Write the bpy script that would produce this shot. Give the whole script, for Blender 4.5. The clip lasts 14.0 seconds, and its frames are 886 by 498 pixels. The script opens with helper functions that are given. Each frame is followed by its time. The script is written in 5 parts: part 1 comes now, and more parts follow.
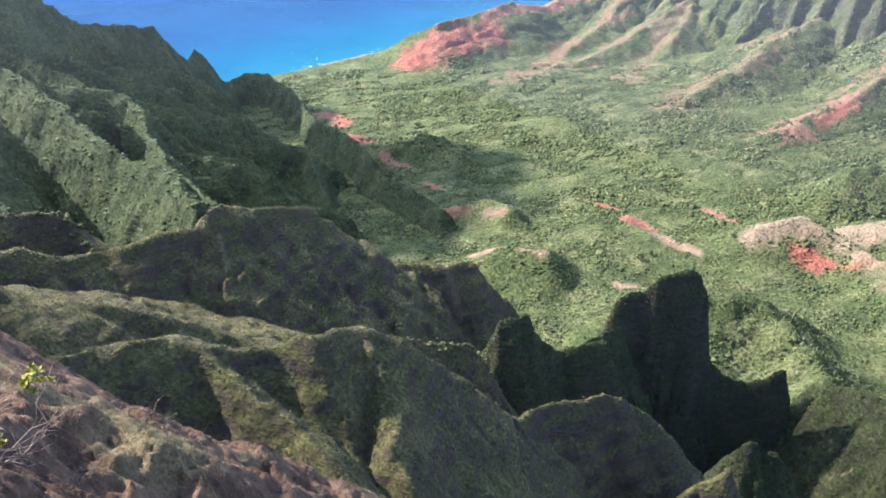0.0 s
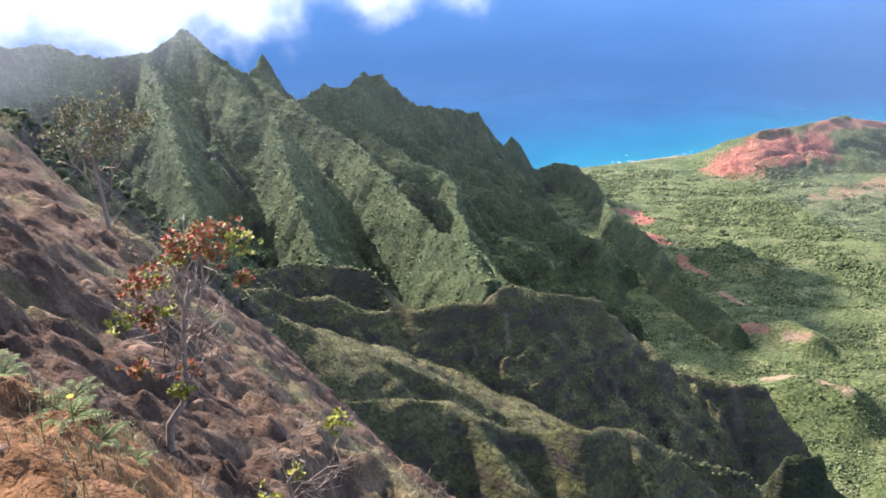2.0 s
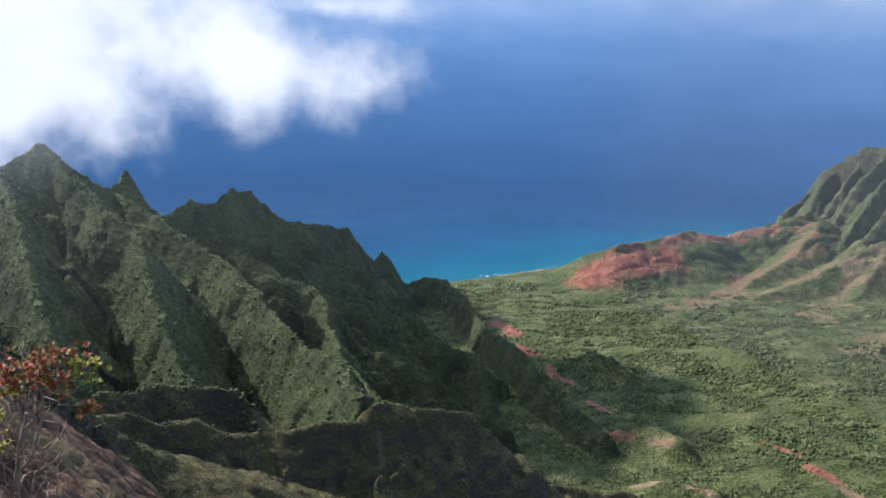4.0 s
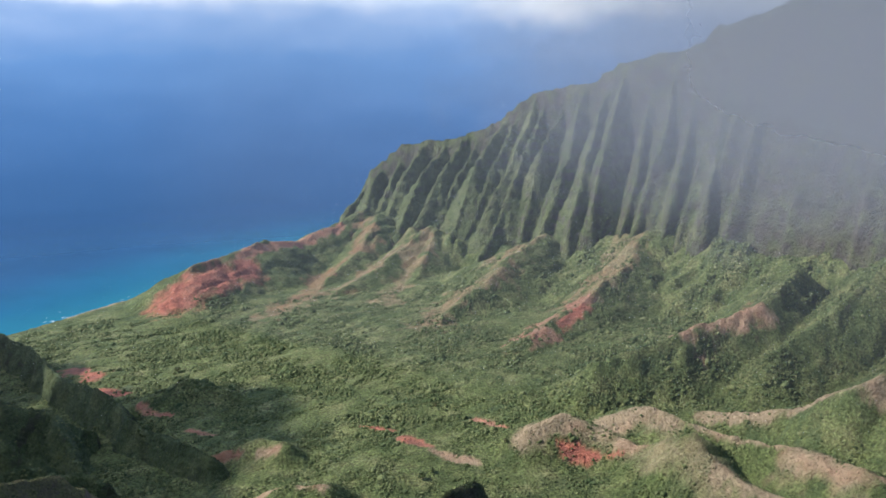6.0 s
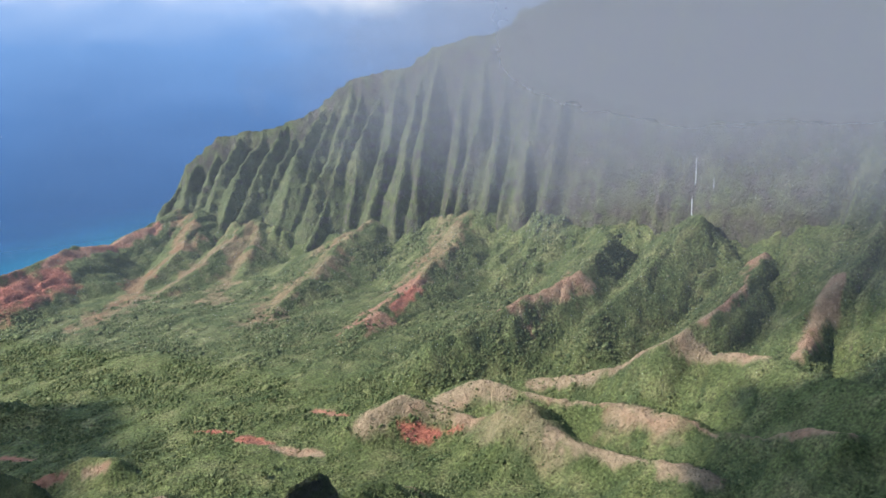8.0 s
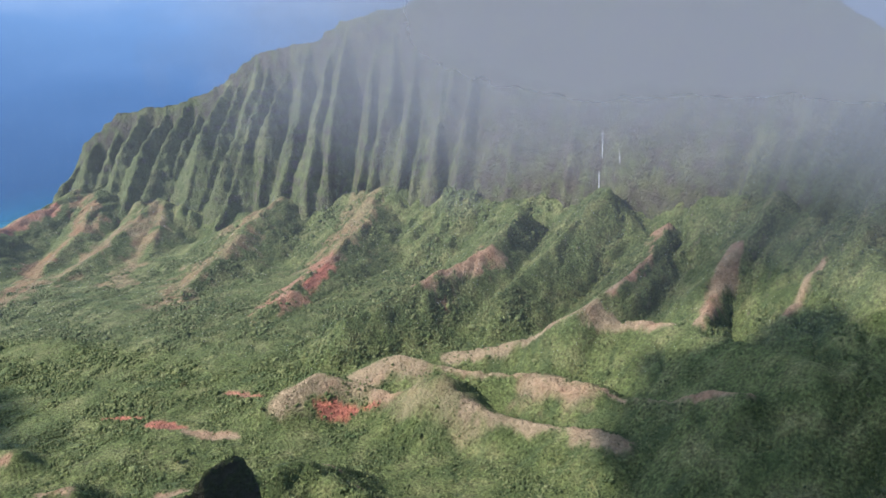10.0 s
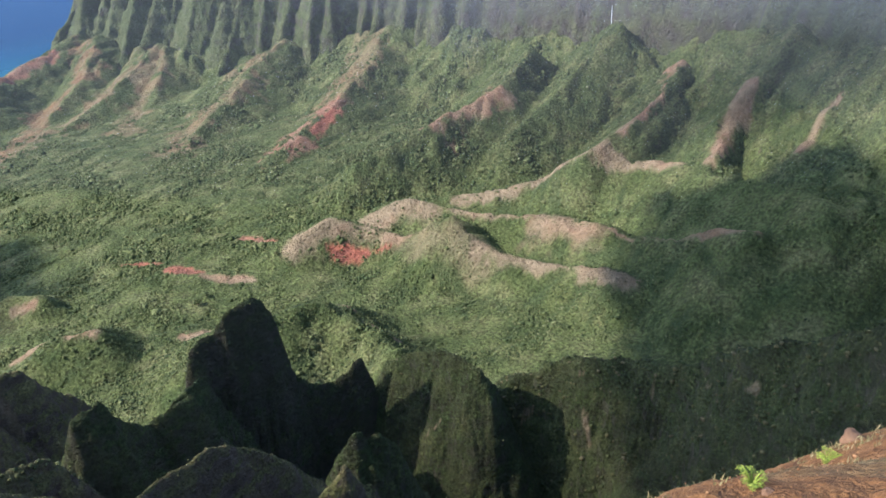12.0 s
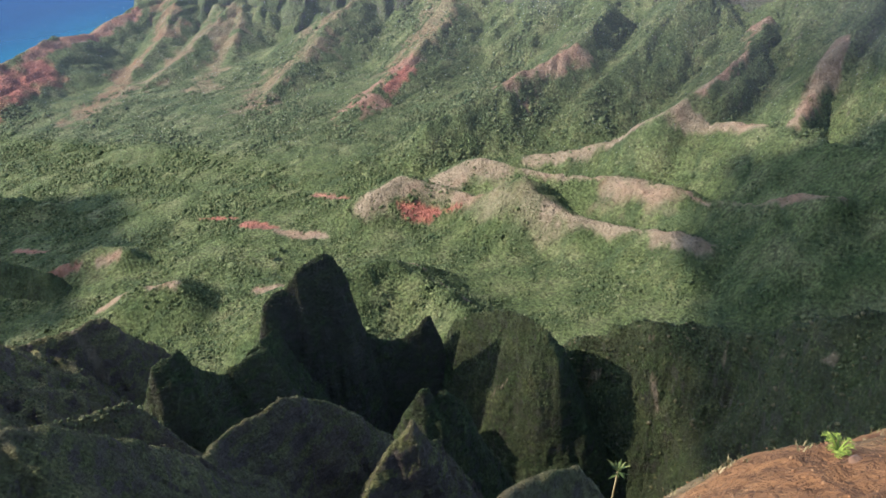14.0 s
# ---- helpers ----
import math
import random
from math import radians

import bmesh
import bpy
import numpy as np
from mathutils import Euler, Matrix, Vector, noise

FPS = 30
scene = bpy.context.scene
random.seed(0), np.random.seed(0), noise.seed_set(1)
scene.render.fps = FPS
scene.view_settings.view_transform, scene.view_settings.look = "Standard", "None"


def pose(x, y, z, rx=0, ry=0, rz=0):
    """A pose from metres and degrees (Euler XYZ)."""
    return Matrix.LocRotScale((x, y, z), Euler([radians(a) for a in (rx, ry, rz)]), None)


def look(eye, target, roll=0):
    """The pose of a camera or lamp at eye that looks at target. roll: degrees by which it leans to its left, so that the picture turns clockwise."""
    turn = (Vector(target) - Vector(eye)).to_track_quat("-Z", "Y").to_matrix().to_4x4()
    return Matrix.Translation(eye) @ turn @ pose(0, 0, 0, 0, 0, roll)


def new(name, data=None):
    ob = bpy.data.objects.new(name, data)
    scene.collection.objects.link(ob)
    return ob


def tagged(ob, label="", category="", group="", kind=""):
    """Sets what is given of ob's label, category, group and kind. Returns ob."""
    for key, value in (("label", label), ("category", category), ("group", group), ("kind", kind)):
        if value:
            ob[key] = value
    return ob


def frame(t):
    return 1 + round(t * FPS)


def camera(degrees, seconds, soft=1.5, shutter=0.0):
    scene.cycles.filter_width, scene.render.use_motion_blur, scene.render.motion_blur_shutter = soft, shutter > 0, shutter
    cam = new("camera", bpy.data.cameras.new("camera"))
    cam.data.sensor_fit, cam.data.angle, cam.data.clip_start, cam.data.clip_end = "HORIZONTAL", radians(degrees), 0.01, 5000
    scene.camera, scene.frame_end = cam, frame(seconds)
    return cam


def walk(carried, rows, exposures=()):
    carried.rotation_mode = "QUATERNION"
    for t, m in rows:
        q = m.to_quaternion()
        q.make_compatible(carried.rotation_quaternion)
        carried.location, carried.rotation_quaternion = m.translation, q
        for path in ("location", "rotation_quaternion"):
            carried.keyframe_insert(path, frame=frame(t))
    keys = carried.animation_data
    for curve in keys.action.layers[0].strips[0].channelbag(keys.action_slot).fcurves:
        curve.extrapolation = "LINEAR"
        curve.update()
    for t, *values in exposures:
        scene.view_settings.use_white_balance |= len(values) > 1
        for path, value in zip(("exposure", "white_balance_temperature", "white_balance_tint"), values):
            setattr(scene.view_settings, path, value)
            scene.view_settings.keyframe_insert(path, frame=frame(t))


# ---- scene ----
cam = camera(56.44, 14.0, soft=1.6)
EYE = 1000.0  # height of the lookout over the sea
ROWS = [
    (0.0, -0.022, -0.049, -0.057, 59.01, -0.76, 3.77),
    (0.5, -0.073, -0.052, -0.054, 59.93, 1.33, 10.01),
    (1.0, -0.125, -0.059, -0.049, 61.44, 1.02, 17.90),
    (1.5, -0.152, -0.063, -0.043, 62.95, 0.31, 22.07),
    (2.0, -0.177, -0.066, -0.035, 65.33, 0.69, 25.31),
    (2.2, -0.187, -0.068, -0.032, 66.18, 0.65, 26.74),
    (4.3, -0.084, -0.010, -0.003, 73.94, -1.67, 11.63),
    (4.5, -0.055, -0.005, -0.003, 74.05, -1.60, 7.75),
    (5.0, 0.000, 0.000, 0.000, 74.79, -1.30, 0.35),
    (5.5, 0.055, -0.003, 0.001, 74.99, -0.92, -7.04),
    (6.0, 0.103, -0.012, 0.001, 75.00, -0.85, -13.46),
    (6.5, 0.133, -0.021, -0.001, 74.64, -0.40, -17.74),
    (7.0, 0.165, -0.033, -0.002, 74.33, -0.50, -22.20),
    (9.3, 0.203, -0.053, -0.004, 73.79, -0.27, -27.98),
    (9.5, 0.209, -0.057, -0.005, 73.38, -0.56, -28.82),
    (10.0, 0.229, -0.071, -0.009, 72.54, -0.63, -32.11),
    (10.5, 0.248, -0.092, -0.018, 69.88, -1.12, -35.45),
    (11.0, 0.240, -0.098, -0.030, 66.59, -0.60, -35.28),
    (11.5, 0.222, -0.098, -0.041, 63.64, 0.20, -33.52),
    (12.0, 0.208, -0.097, -0.048, 61.69, 0.48, -31.89),
    (12.5, 0.205, -0.101, -0.052, 60.33, 0.59, -31.95),
    (13.0, 0.200, -0.103, -0.056, 59.21, 1.14, -31.76),
    (13.5, 0.180, -0.092, -0.056, 59.17, 2.31, -29.15),
    (14.0, 0.169, -0.087, -0.057, 58.99, 1.83, -27.07),
]
EXPOSURE = [(0.0, 1.98, 5900, 20), (2.2, 1.93, 6200, 20), (4.5, 0.75, 6050, 14), (7.0, 1.08, 6150, 13), (10.0, 1.16, 6100, 14), (12.0, 1.18, 5950, 15), (14.0, 1.18, 5950, 15)]
walk(cam, [(t, pose(x, y, EYE + z, rx, ry, rz)) for t, x, y, z, rx, ry, rz in ROWS], EXPOSURE)

# ---- sky, sun ----
SUN_AZ, SUN_EL = -70.0, 37.0
to_sun = Vector((math.sin(radians(SUN_AZ)) * math.cos(radians(SUN_EL)), math.cos(radians(SUN_AZ)) * math.cos(radians(SUN_EL)), math.sin(radians(SUN_EL))))
world = bpy.data.worlds.new("sky")
scene.world = world
world.use_nodes = True
wn, wl = world.node_tree.nodes, world.node_tree.links
wn.clear()
w_out = wn.new("ShaderNodeOutputWorld")
sky = wn.new("ShaderNodeTexSky")
sky.sky_type, sky.sun_disc = "NISHITA", False
sky.sun_elevation, sky.sun_rotation = radians(SUN_EL), radians(SUN_AZ)
sky.altitude = 1000
w_sky = wn.new("ShaderNodeBackground")
w_sky.inputs["Strength"].default_value = 0.18
wl.new(sky.outputs[0], w_sky.inputs["Color"])
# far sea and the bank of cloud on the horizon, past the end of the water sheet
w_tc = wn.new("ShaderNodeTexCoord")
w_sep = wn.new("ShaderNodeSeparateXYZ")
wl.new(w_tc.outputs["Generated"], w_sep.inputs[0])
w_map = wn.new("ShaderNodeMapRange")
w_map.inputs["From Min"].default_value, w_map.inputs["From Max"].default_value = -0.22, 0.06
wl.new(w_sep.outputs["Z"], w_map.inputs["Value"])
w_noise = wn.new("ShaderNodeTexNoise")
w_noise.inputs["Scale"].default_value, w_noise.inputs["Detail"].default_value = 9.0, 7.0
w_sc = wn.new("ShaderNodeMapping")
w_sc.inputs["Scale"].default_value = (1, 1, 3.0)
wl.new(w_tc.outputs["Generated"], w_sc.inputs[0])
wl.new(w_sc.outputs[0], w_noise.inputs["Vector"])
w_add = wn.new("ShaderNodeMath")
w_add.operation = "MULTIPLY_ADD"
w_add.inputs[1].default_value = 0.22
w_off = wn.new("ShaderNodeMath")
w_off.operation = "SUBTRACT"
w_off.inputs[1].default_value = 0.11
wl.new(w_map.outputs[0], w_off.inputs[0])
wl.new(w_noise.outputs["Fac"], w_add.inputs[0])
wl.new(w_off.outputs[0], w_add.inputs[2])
# distance haze painted into the sea's colours, paler towards the horizon
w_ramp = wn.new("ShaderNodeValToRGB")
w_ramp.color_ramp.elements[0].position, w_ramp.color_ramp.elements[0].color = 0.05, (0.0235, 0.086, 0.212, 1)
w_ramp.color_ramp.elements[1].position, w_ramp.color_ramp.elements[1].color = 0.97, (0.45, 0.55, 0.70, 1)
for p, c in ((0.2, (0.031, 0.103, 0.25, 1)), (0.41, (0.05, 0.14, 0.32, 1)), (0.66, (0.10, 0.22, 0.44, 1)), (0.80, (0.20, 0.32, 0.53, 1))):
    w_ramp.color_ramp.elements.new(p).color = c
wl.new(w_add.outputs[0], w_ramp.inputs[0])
# banks of white cloud far out over the sea
bank_noise = wn.new("ShaderNodeTexNoise")
bank_noise.inputs["Scale"].default_value, bank_noise.inputs["Detail"].default_value, bank_noise.inputs["Roughness"].default_value = 7.5, 9.0, 0.52
wl.new(w_tc.outputs["Generated"], bank_noise.inputs["Vector"])


def world_math(op, a, b):
    n = wn.new("ShaderNodeMath")
    n.operation = op
    for v, i in ((a, 0), (b, 1)):
        if isinstance(v, float):
            n.inputs[i].default_value = v
        else:
            wl.new(v, n.inputs[i])
    return n.outputs[0]


cover = None
for az, el, half_w, half_h, gain in ((-29.5, -4.2, 10.0, 5.2, 0.25), (-38.0, -3.5, 6.0, 4.0, 0.1), (-50.0, -1.5, 14.0, 6.2, 0.9), (-24.0, -0.5, 12.0, 2.0, -0.1), (-8.0, 1.5, 14.0, 1.2, -0.1), (20.0, 1.5, 22.0, 2.0, -0.15)):
    c = Vector((math.sin(radians(az)) * math.cos(radians(el)), math.cos(radians(az)) * math.cos(radians(el)), math.sin(radians(el))))
    v, d, ln = wn.new("ShaderNodeVectorMath"), wn.new("ShaderNodeVectorMath"), wn.new("ShaderNodeVectorMath")
    v.operation, d.operation, ln.operation = "SUBTRACT", "DIVIDE", "LENGTH"
    v.inputs[1].default_value = c
    d.inputs[1].default_value = (radians(half_w), radians(half_w), radians(half_h))
    wl.new(w_tc.outputs["Generated"], v.inputs[0])
    wl.new(v.outputs[0], d.inputs[0])
    wl.new(d.outputs[0], ln.inputs[0])
    level = world_math("SUBTRACT", 1.0 + gain, ln.outputs["Value"])
    cover = level if cover is None else world_math("MAXIMUM", cover, level)
cover = world_math("ADD", cover, world_math("MULTIPLY", world_math("SUBTRACT", bank_noise.outputs["Fac"], 0.5), 2.6))
bank = wn.new("ShaderNodeMapRange")
bank.interpolation_type = "SMOOTHSTEP"
bank.inputs["From Min"].default_value, bank.inputs["From Max"].default_value = 0.05, 1.2
wl.new(cover, bank.inputs["Value"])
white = wn.new("ShaderNodeMix")
white.data_type = "RGBA"
wl.new(bank.outputs[0], white.inputs[0])
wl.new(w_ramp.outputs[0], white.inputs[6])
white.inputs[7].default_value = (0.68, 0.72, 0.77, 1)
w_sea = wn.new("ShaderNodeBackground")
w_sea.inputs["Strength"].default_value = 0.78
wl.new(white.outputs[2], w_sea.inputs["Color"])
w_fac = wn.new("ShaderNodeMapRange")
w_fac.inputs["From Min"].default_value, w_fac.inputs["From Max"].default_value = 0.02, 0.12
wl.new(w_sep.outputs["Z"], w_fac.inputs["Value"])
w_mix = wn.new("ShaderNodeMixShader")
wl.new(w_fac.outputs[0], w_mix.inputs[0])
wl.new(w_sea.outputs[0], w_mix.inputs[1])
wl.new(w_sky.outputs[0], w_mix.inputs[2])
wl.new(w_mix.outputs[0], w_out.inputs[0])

sun = new("sun", bpy.data.lights.new("sun", "SUN"))
sun.data.energy, sun.data.angle, sun.data.color = 4.0, radians(0.5), (1.0, 0.94, 0.84)
sun.matrix_world = look(to_sun * 100, (0, 0, 0))


# ---- materials ----
class Nodes:
    """Short hand for building a node material."""

    def __init__(self, name):
        self.mat = bpy.data.materials.new(name)
        self.mat.use_nodes = True
        self.n, self.l = self.mat.node_tree.nodes, self.mat.node_tree.links
        self.bsdf = self.n["Principled BSDF"]
        self.out = self.n["Material Output"]
        self.bsdf.inputs["Specular IOR Level"].default_value = 0.2
        self.geo = self.n.new("ShaderNodeNewGeometry")

    def link(self, a, b):
        self.l.new(a, b)

    def noise(self, size, detail=6, rough=0.6, vec=None, stretch=None):
        t = self.n.new("ShaderNodeTexNoise")
        t.inputs["Scale"].default_value, t.inputs["Detail"].default_value, t.inputs["Roughness"].default_value = 1 / size, detail, rough
        v = vec or self.geo.outputs["Position"]
        if stretch:
            m = self.n.new("ShaderNodeMapping")
            m.inputs["Scale"].default_value = stretch
            self.link(v, m.inputs[0])
            v = m.outputs[0]
        self.link(v, t.inputs["Vector"])
        return t.outputs["Fac"]

    def cells(self, size, feature="F1"):
        t = self.n.new("ShaderNodeTexVoronoi")
        t.inputs["Scale"].default_value = 1 / size
        t.feature = feature
        self.link(self.geo.outputs["Position"], t.inputs["Vector"])
        return t.outputs["Distance"]

    def ramp(self, fac, stops):
        r = self.n.new("ShaderNodeValToRGB")
        e = r.color_ramp.elements
        while len(e) < len(stops):
            e.new(0.5)
        for i, (p, c) in enumerate(stops):
            e[i].position = p
            e[i].color = (*c, 1) if isinstance(c, tuple) else (c, c, c, 1)
        self.link(fac, r.inputs[0])
        return r.outputs[0]

    def mix(self, fac, a, b, mode="MIX"):
        m = self.n.new("ShaderNodeMix")
        m.data_type, m.blend_type = "RGBA", mode
        for v, i in ((fac, 0), (a, 6), (b, 7)):
            if isinstance(v, (int, float)):
                m.inputs[i].default_value = v
            elif isinstance(v, tuple):
                m.inputs[i].default_value = (*v, 1)
            else:
                self.link(v, m.inputs[i])
        return m.outputs[2]

    def math(self, op, a, b=0.0):
        m = self.n.new("ShaderNodeMath")
        m.operation = op
        for v, i in ((a, 0), (b, 1)):
            if isinstance(v, (int, float)):
                m.inputs[i].default_value = v
            else:
                self.link(v, m.inputs[i])
        return m.outputs[0]

    def attr(self, name):
        a = self.n.new("ShaderNodeAttribute")
        a.attribute_name = name
        return a.outputs["Fac"]

    def bump(self, height, dist, strength=1.0):
        b = self.n.new("ShaderNodeBump")
        b.inputs["Strength"].default_value, b.inputs["Distance"].default_value = strength, dist
        self.link(height, b.inputs["Height"])
        prev = self.bsdf.inputs["Normal"]
        if prev.is_linked:
            self.link(prev.links[0].from_socket, b.inputs["Normal"])
        self.link(b.outputs[0], prev)

    def colour(self, c, rough=0.9):
        if isinstance(c, tuple):
            self.bsdf.inputs["Base Color"].default_value = (*c, 1)
        else:
            self.link(c, self.bsdf.inputs["Base Color"])
        self.bsdf.inputs["Roughness"].default_value = rough
        return self.mat


def slope_material(name, greens, rock, size, rock_from=0.35, rock_to=0.6, bump=1.0, brown=None, layers=0.35, grain=(0.3, 1.6), crowns=0.0):
    """Growth over earth and rock: greens at two scales, bare rock where it is steep."""
    m = Nodes(name)
    big, fine = m.noise(size * 12, 5), m.noise(size, 7, 0.7)
    green = m.ramp(big, [(0.3, greens[0]), (0.5, greens[1]), (0.7, greens[2])])
    green = m.mix(1.0, green, m.ramp(fine, [(0.3, grain[0]), (0.7, grain[1])]), "MULTIPLY")
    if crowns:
        # crown cells: lit tops and the shade between them put into the green
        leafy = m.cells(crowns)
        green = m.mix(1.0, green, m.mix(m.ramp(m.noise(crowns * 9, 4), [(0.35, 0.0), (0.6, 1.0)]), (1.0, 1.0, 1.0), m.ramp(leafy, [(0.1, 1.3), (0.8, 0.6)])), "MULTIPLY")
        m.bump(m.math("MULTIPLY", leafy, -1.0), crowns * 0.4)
    rocky = m.ramp(m.noise(size * 4, 8, 0.7, stretch=(1, 1, layers)), [(0.3, tuple(v * 0.4 for v in rock)), (0.7, rock)])
    sep = m.n.new("ShaderNodeSeparateXYZ")
    m.link(m.geo.outputs["True Normal"], sep.inputs[0])
    steep = m.math("ADD", sep.outputs["Z"], m.math("MULTIPLY", m.math("SUBTRACT", m.noise(size * 6, 6), 0.5), 0.7))
    bare = m.ramp(steep, [(rock_from, 1.0), (rock_to, 0.0)])
    col = m.mix(bare, green, rocky)
    tan = m.ramp(m.noise(3 * size, 5), [(0.3, (0.21, 0.16, 0.095)), (0.7, (0.36, 0.272, 0.165))])
    red = m.ramp(m.noise(4 * size, 6), [(0.3, (0.22, 0.085, 0.06)), (0.7, (0.48, 0.165, 0.10))])
    col = m.mix(m.math("MULTIPLY", m.attr("wood"), 0.75), col, m.mix(fine, (0.028, 0.045, 0.018), (0.095, 0.125, 0.045)))
    soil = m.mix(m.attr("red"), tan, red)
    tufted = m.math("MULTIPLY", m.attr("soil"), m.ramp(m.noise(size * 1.6, 6, 0.7), [(0.3, 0.45), (0.42, 1.0)]))
    col = m.mix(tufted, col, soil)
    if brown:
        col = m.mix(m.ramp(m.noise(size * 9, 6, 0.65), [(0.42, 0.0), (0.62, 0.55)]), col, m.mix(fine, tuple(v * 0.4 for v in brown), brown))
    m.bump(fine, size * 0.9 * bump)
    m.bump(m.noise(size * 4, 5), size * 2.0 * bump)
    if layers > 1:
        m.bump(m.noise(size * 3, 6, 0.65, stretch=(0.5, 0.5, layers)), size * bump)
    return m.colour(col, 0.95)


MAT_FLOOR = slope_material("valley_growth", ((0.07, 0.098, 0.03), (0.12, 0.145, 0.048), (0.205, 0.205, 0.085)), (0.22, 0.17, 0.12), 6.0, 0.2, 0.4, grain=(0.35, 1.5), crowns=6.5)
MAT_WALL = slope_material("cliff_growth", ((0.06, 0.08, 0.03), (0.094, 0.114, 0.044), (0.14, 0.148, 0.07)), (0.115, 0.102, 0.08), 8.0, 0.08, 0.32, grain=(0.55, 1.3))
MAT_MOUNT = slope_material("mountain_growth", ((0.04, 0.058, 0.025), (0.066, 0.088, 0.036), (0.10, 0.118, 0.05)), (0.072, 0.072, 0.048), 6.0, 0.1, 0.34, layers=1.6, grain=(0.45, 1.4))
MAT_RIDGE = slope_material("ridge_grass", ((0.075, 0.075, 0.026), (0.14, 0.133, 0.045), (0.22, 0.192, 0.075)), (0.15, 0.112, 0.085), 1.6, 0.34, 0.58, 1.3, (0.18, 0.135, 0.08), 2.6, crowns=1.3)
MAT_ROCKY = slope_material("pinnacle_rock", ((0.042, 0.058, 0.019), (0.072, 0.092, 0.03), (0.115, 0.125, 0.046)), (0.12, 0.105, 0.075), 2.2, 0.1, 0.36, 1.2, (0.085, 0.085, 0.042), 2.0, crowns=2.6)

m = Nodes("canopy")
isl = m.geo.outputs["Random Per Island"]
c = m.ramp(isl, [(0.0, (0.036, 0.052, 0.018)), (0.35, (0.068, 0.088, 0.03)), (0.65, (0.10, 0.118, 0.042)), (0.9, (0.128, 0.142, 0.054)), (1.0, (0.15, 0.16, 0.072))])
c = m.mix(m.ramp(m.noise(70.0, 5, 0.65), [(0.56, 0.0), (0.7, 0.7)]), c, (0.16, 0.185, 0.078))
c = m.mix(m.ramp(m.noise(110.0, 5, 0.65), [(0.3, 0.7), (0.45, 0.0)]), c, (0.045, 0.075, 0.028))
c = m.mix(1.0, c, m.ramp(m.noise(2.2, 5, 0.7), [(0.3, 0.5), (0.7, 1.4)]), "MULTIPLY")
m.bump(m.noise(1.6, 4, 0.7), 1.5)
MAT_CANOPY = m.colour(c, 0.9)

m = Nodes("earth")
base = m.ramp(m.noise(0.9, 7, 0.65), [(0.3, (0.045, 0.024, 0.014)), (0.48, (0.10, 0.058, 0.034)), (0.72, (0.235, 0.15, 0.09))])
orange = m.ramp(m.noise(0.35, 8, 0.7), [(0.3, (0.125, 0.056, 0.022)), (0.55, (0.24, 0.116, 0.045)), (0.8, (0.36, 0.215, 0.10))])
col = m.mix(m.attr("red"), base, orange)
col = m.mix(m.attr("soil"), col, m.ramp(m.noise(0.08, 5, 0.7), [(0.3, (0.09, 0.075, 0.03)), (0.7, (0.26, 0.20, 0.10))]))
col = m.mix(1.0, col, m.ramp(m.noise(0.05, 6, 0.7), [(0.25, 0.6), (0.75, 1.3)]), "MULTIPLY")
m.bump(m.noise(0.03, 5, 0.7), 0.02)
m.bump(m.noise(0.25, 6, 0.65), 0.2)
MAT_EARTH = m.colour(col, 0.95)

m = Nodes("water")
sepw = m.n.new("ShaderNodeSeparateXYZ")
m.link(m.geo.outputs["Position"], sepw.inputs[0])
# distance out from the shore line
out_d = m.math("SUBTRACT", sepw.outputs["Y"], m.math("MULTIPLY_ADD", sepw.outputs["X"], 0.95))
out_d.node.inputs[1].links[0].from_node.inputs[2].default_value = 3549.0
wob = m.math("MULTIPLY", m.math("SUBTRACT", m.noise(160.0, 4), 0.5), 260.0)
out_d = m.math("ADD", out_d, wob)
mr = m.n.new("ShaderNodeMapRange")
mr.inputs["From Min"].default_value, mr.inputs["From Max"].default_value = -60.0, 2300.0
m.link(out_d, mr.inputs["Value"])
col = m.ramp(mr.outputs[0], [(0.0, (0.018, 0.12, 0.16)), (0.14, (0.014, 0.09, 0.152)), (0.35, (0.018, 0.066, 0.134)), (1.0, (0.024, 0.06, 0.12))])
col = m.mix(1.0, col, m.ramp(m.noise(300.0, 5), [(0.3, 0.9), (0.7, 1.1)]), "MULTIPLY")
cap = m.ramp(m.noise(26.0, 4, 0.6, stretch=(1, 2.2, 1)), [(0.715, 0.0), (0.735, 1.0)])
surf = m.math("MULTIPLY", m.ramp(mr.outputs[0], [(0.022, 1.0), (0.04, 0.0)]), m.ramp(m.noise(30.0, 5, 0.7), [(0.57, 0.0), (0.66, 1.0)]))
col = m.mix(m.math("MAXIMUM", cap, surf), col, (0.8, 0.82, 0.84))
m.bump(m.noise(18.0, 6, 0.6, stretch=(1, 1.6, 1)), 1.2)
MAT_WATER = m.colour(col, 0.5)
reach = m.n.new("ShaderNodeVectorMath")
reach.operation = "LENGTH"
m.link(m.geo.outputs["Position"], reach.inputs[0])
far = m.n.new("ShaderNodeMapRange")
far.interpolation_type = "SMOOTHSTEP"
far.inputs["From Min"].default_value, far.inputs["From Max"].default_value = 3600.0, 4900.0
m.link(reach.outputs["Value"], far.inputs["Value"])
clear, melt = m.n.new("ShaderNodeBsdfTransparent"), m.n.new("ShaderNodeMixShader")
m.link(far.outputs[0], melt.inputs[0])
m.link(m.bsdf.outputs[0], melt.inputs[1])
m.link(clear.outputs[0], melt.inputs[2])
m.link(melt.outputs[0], m.out.inputs[0])
m.bsdf.inputs["Specular IOR Level"].default_value = 0.0


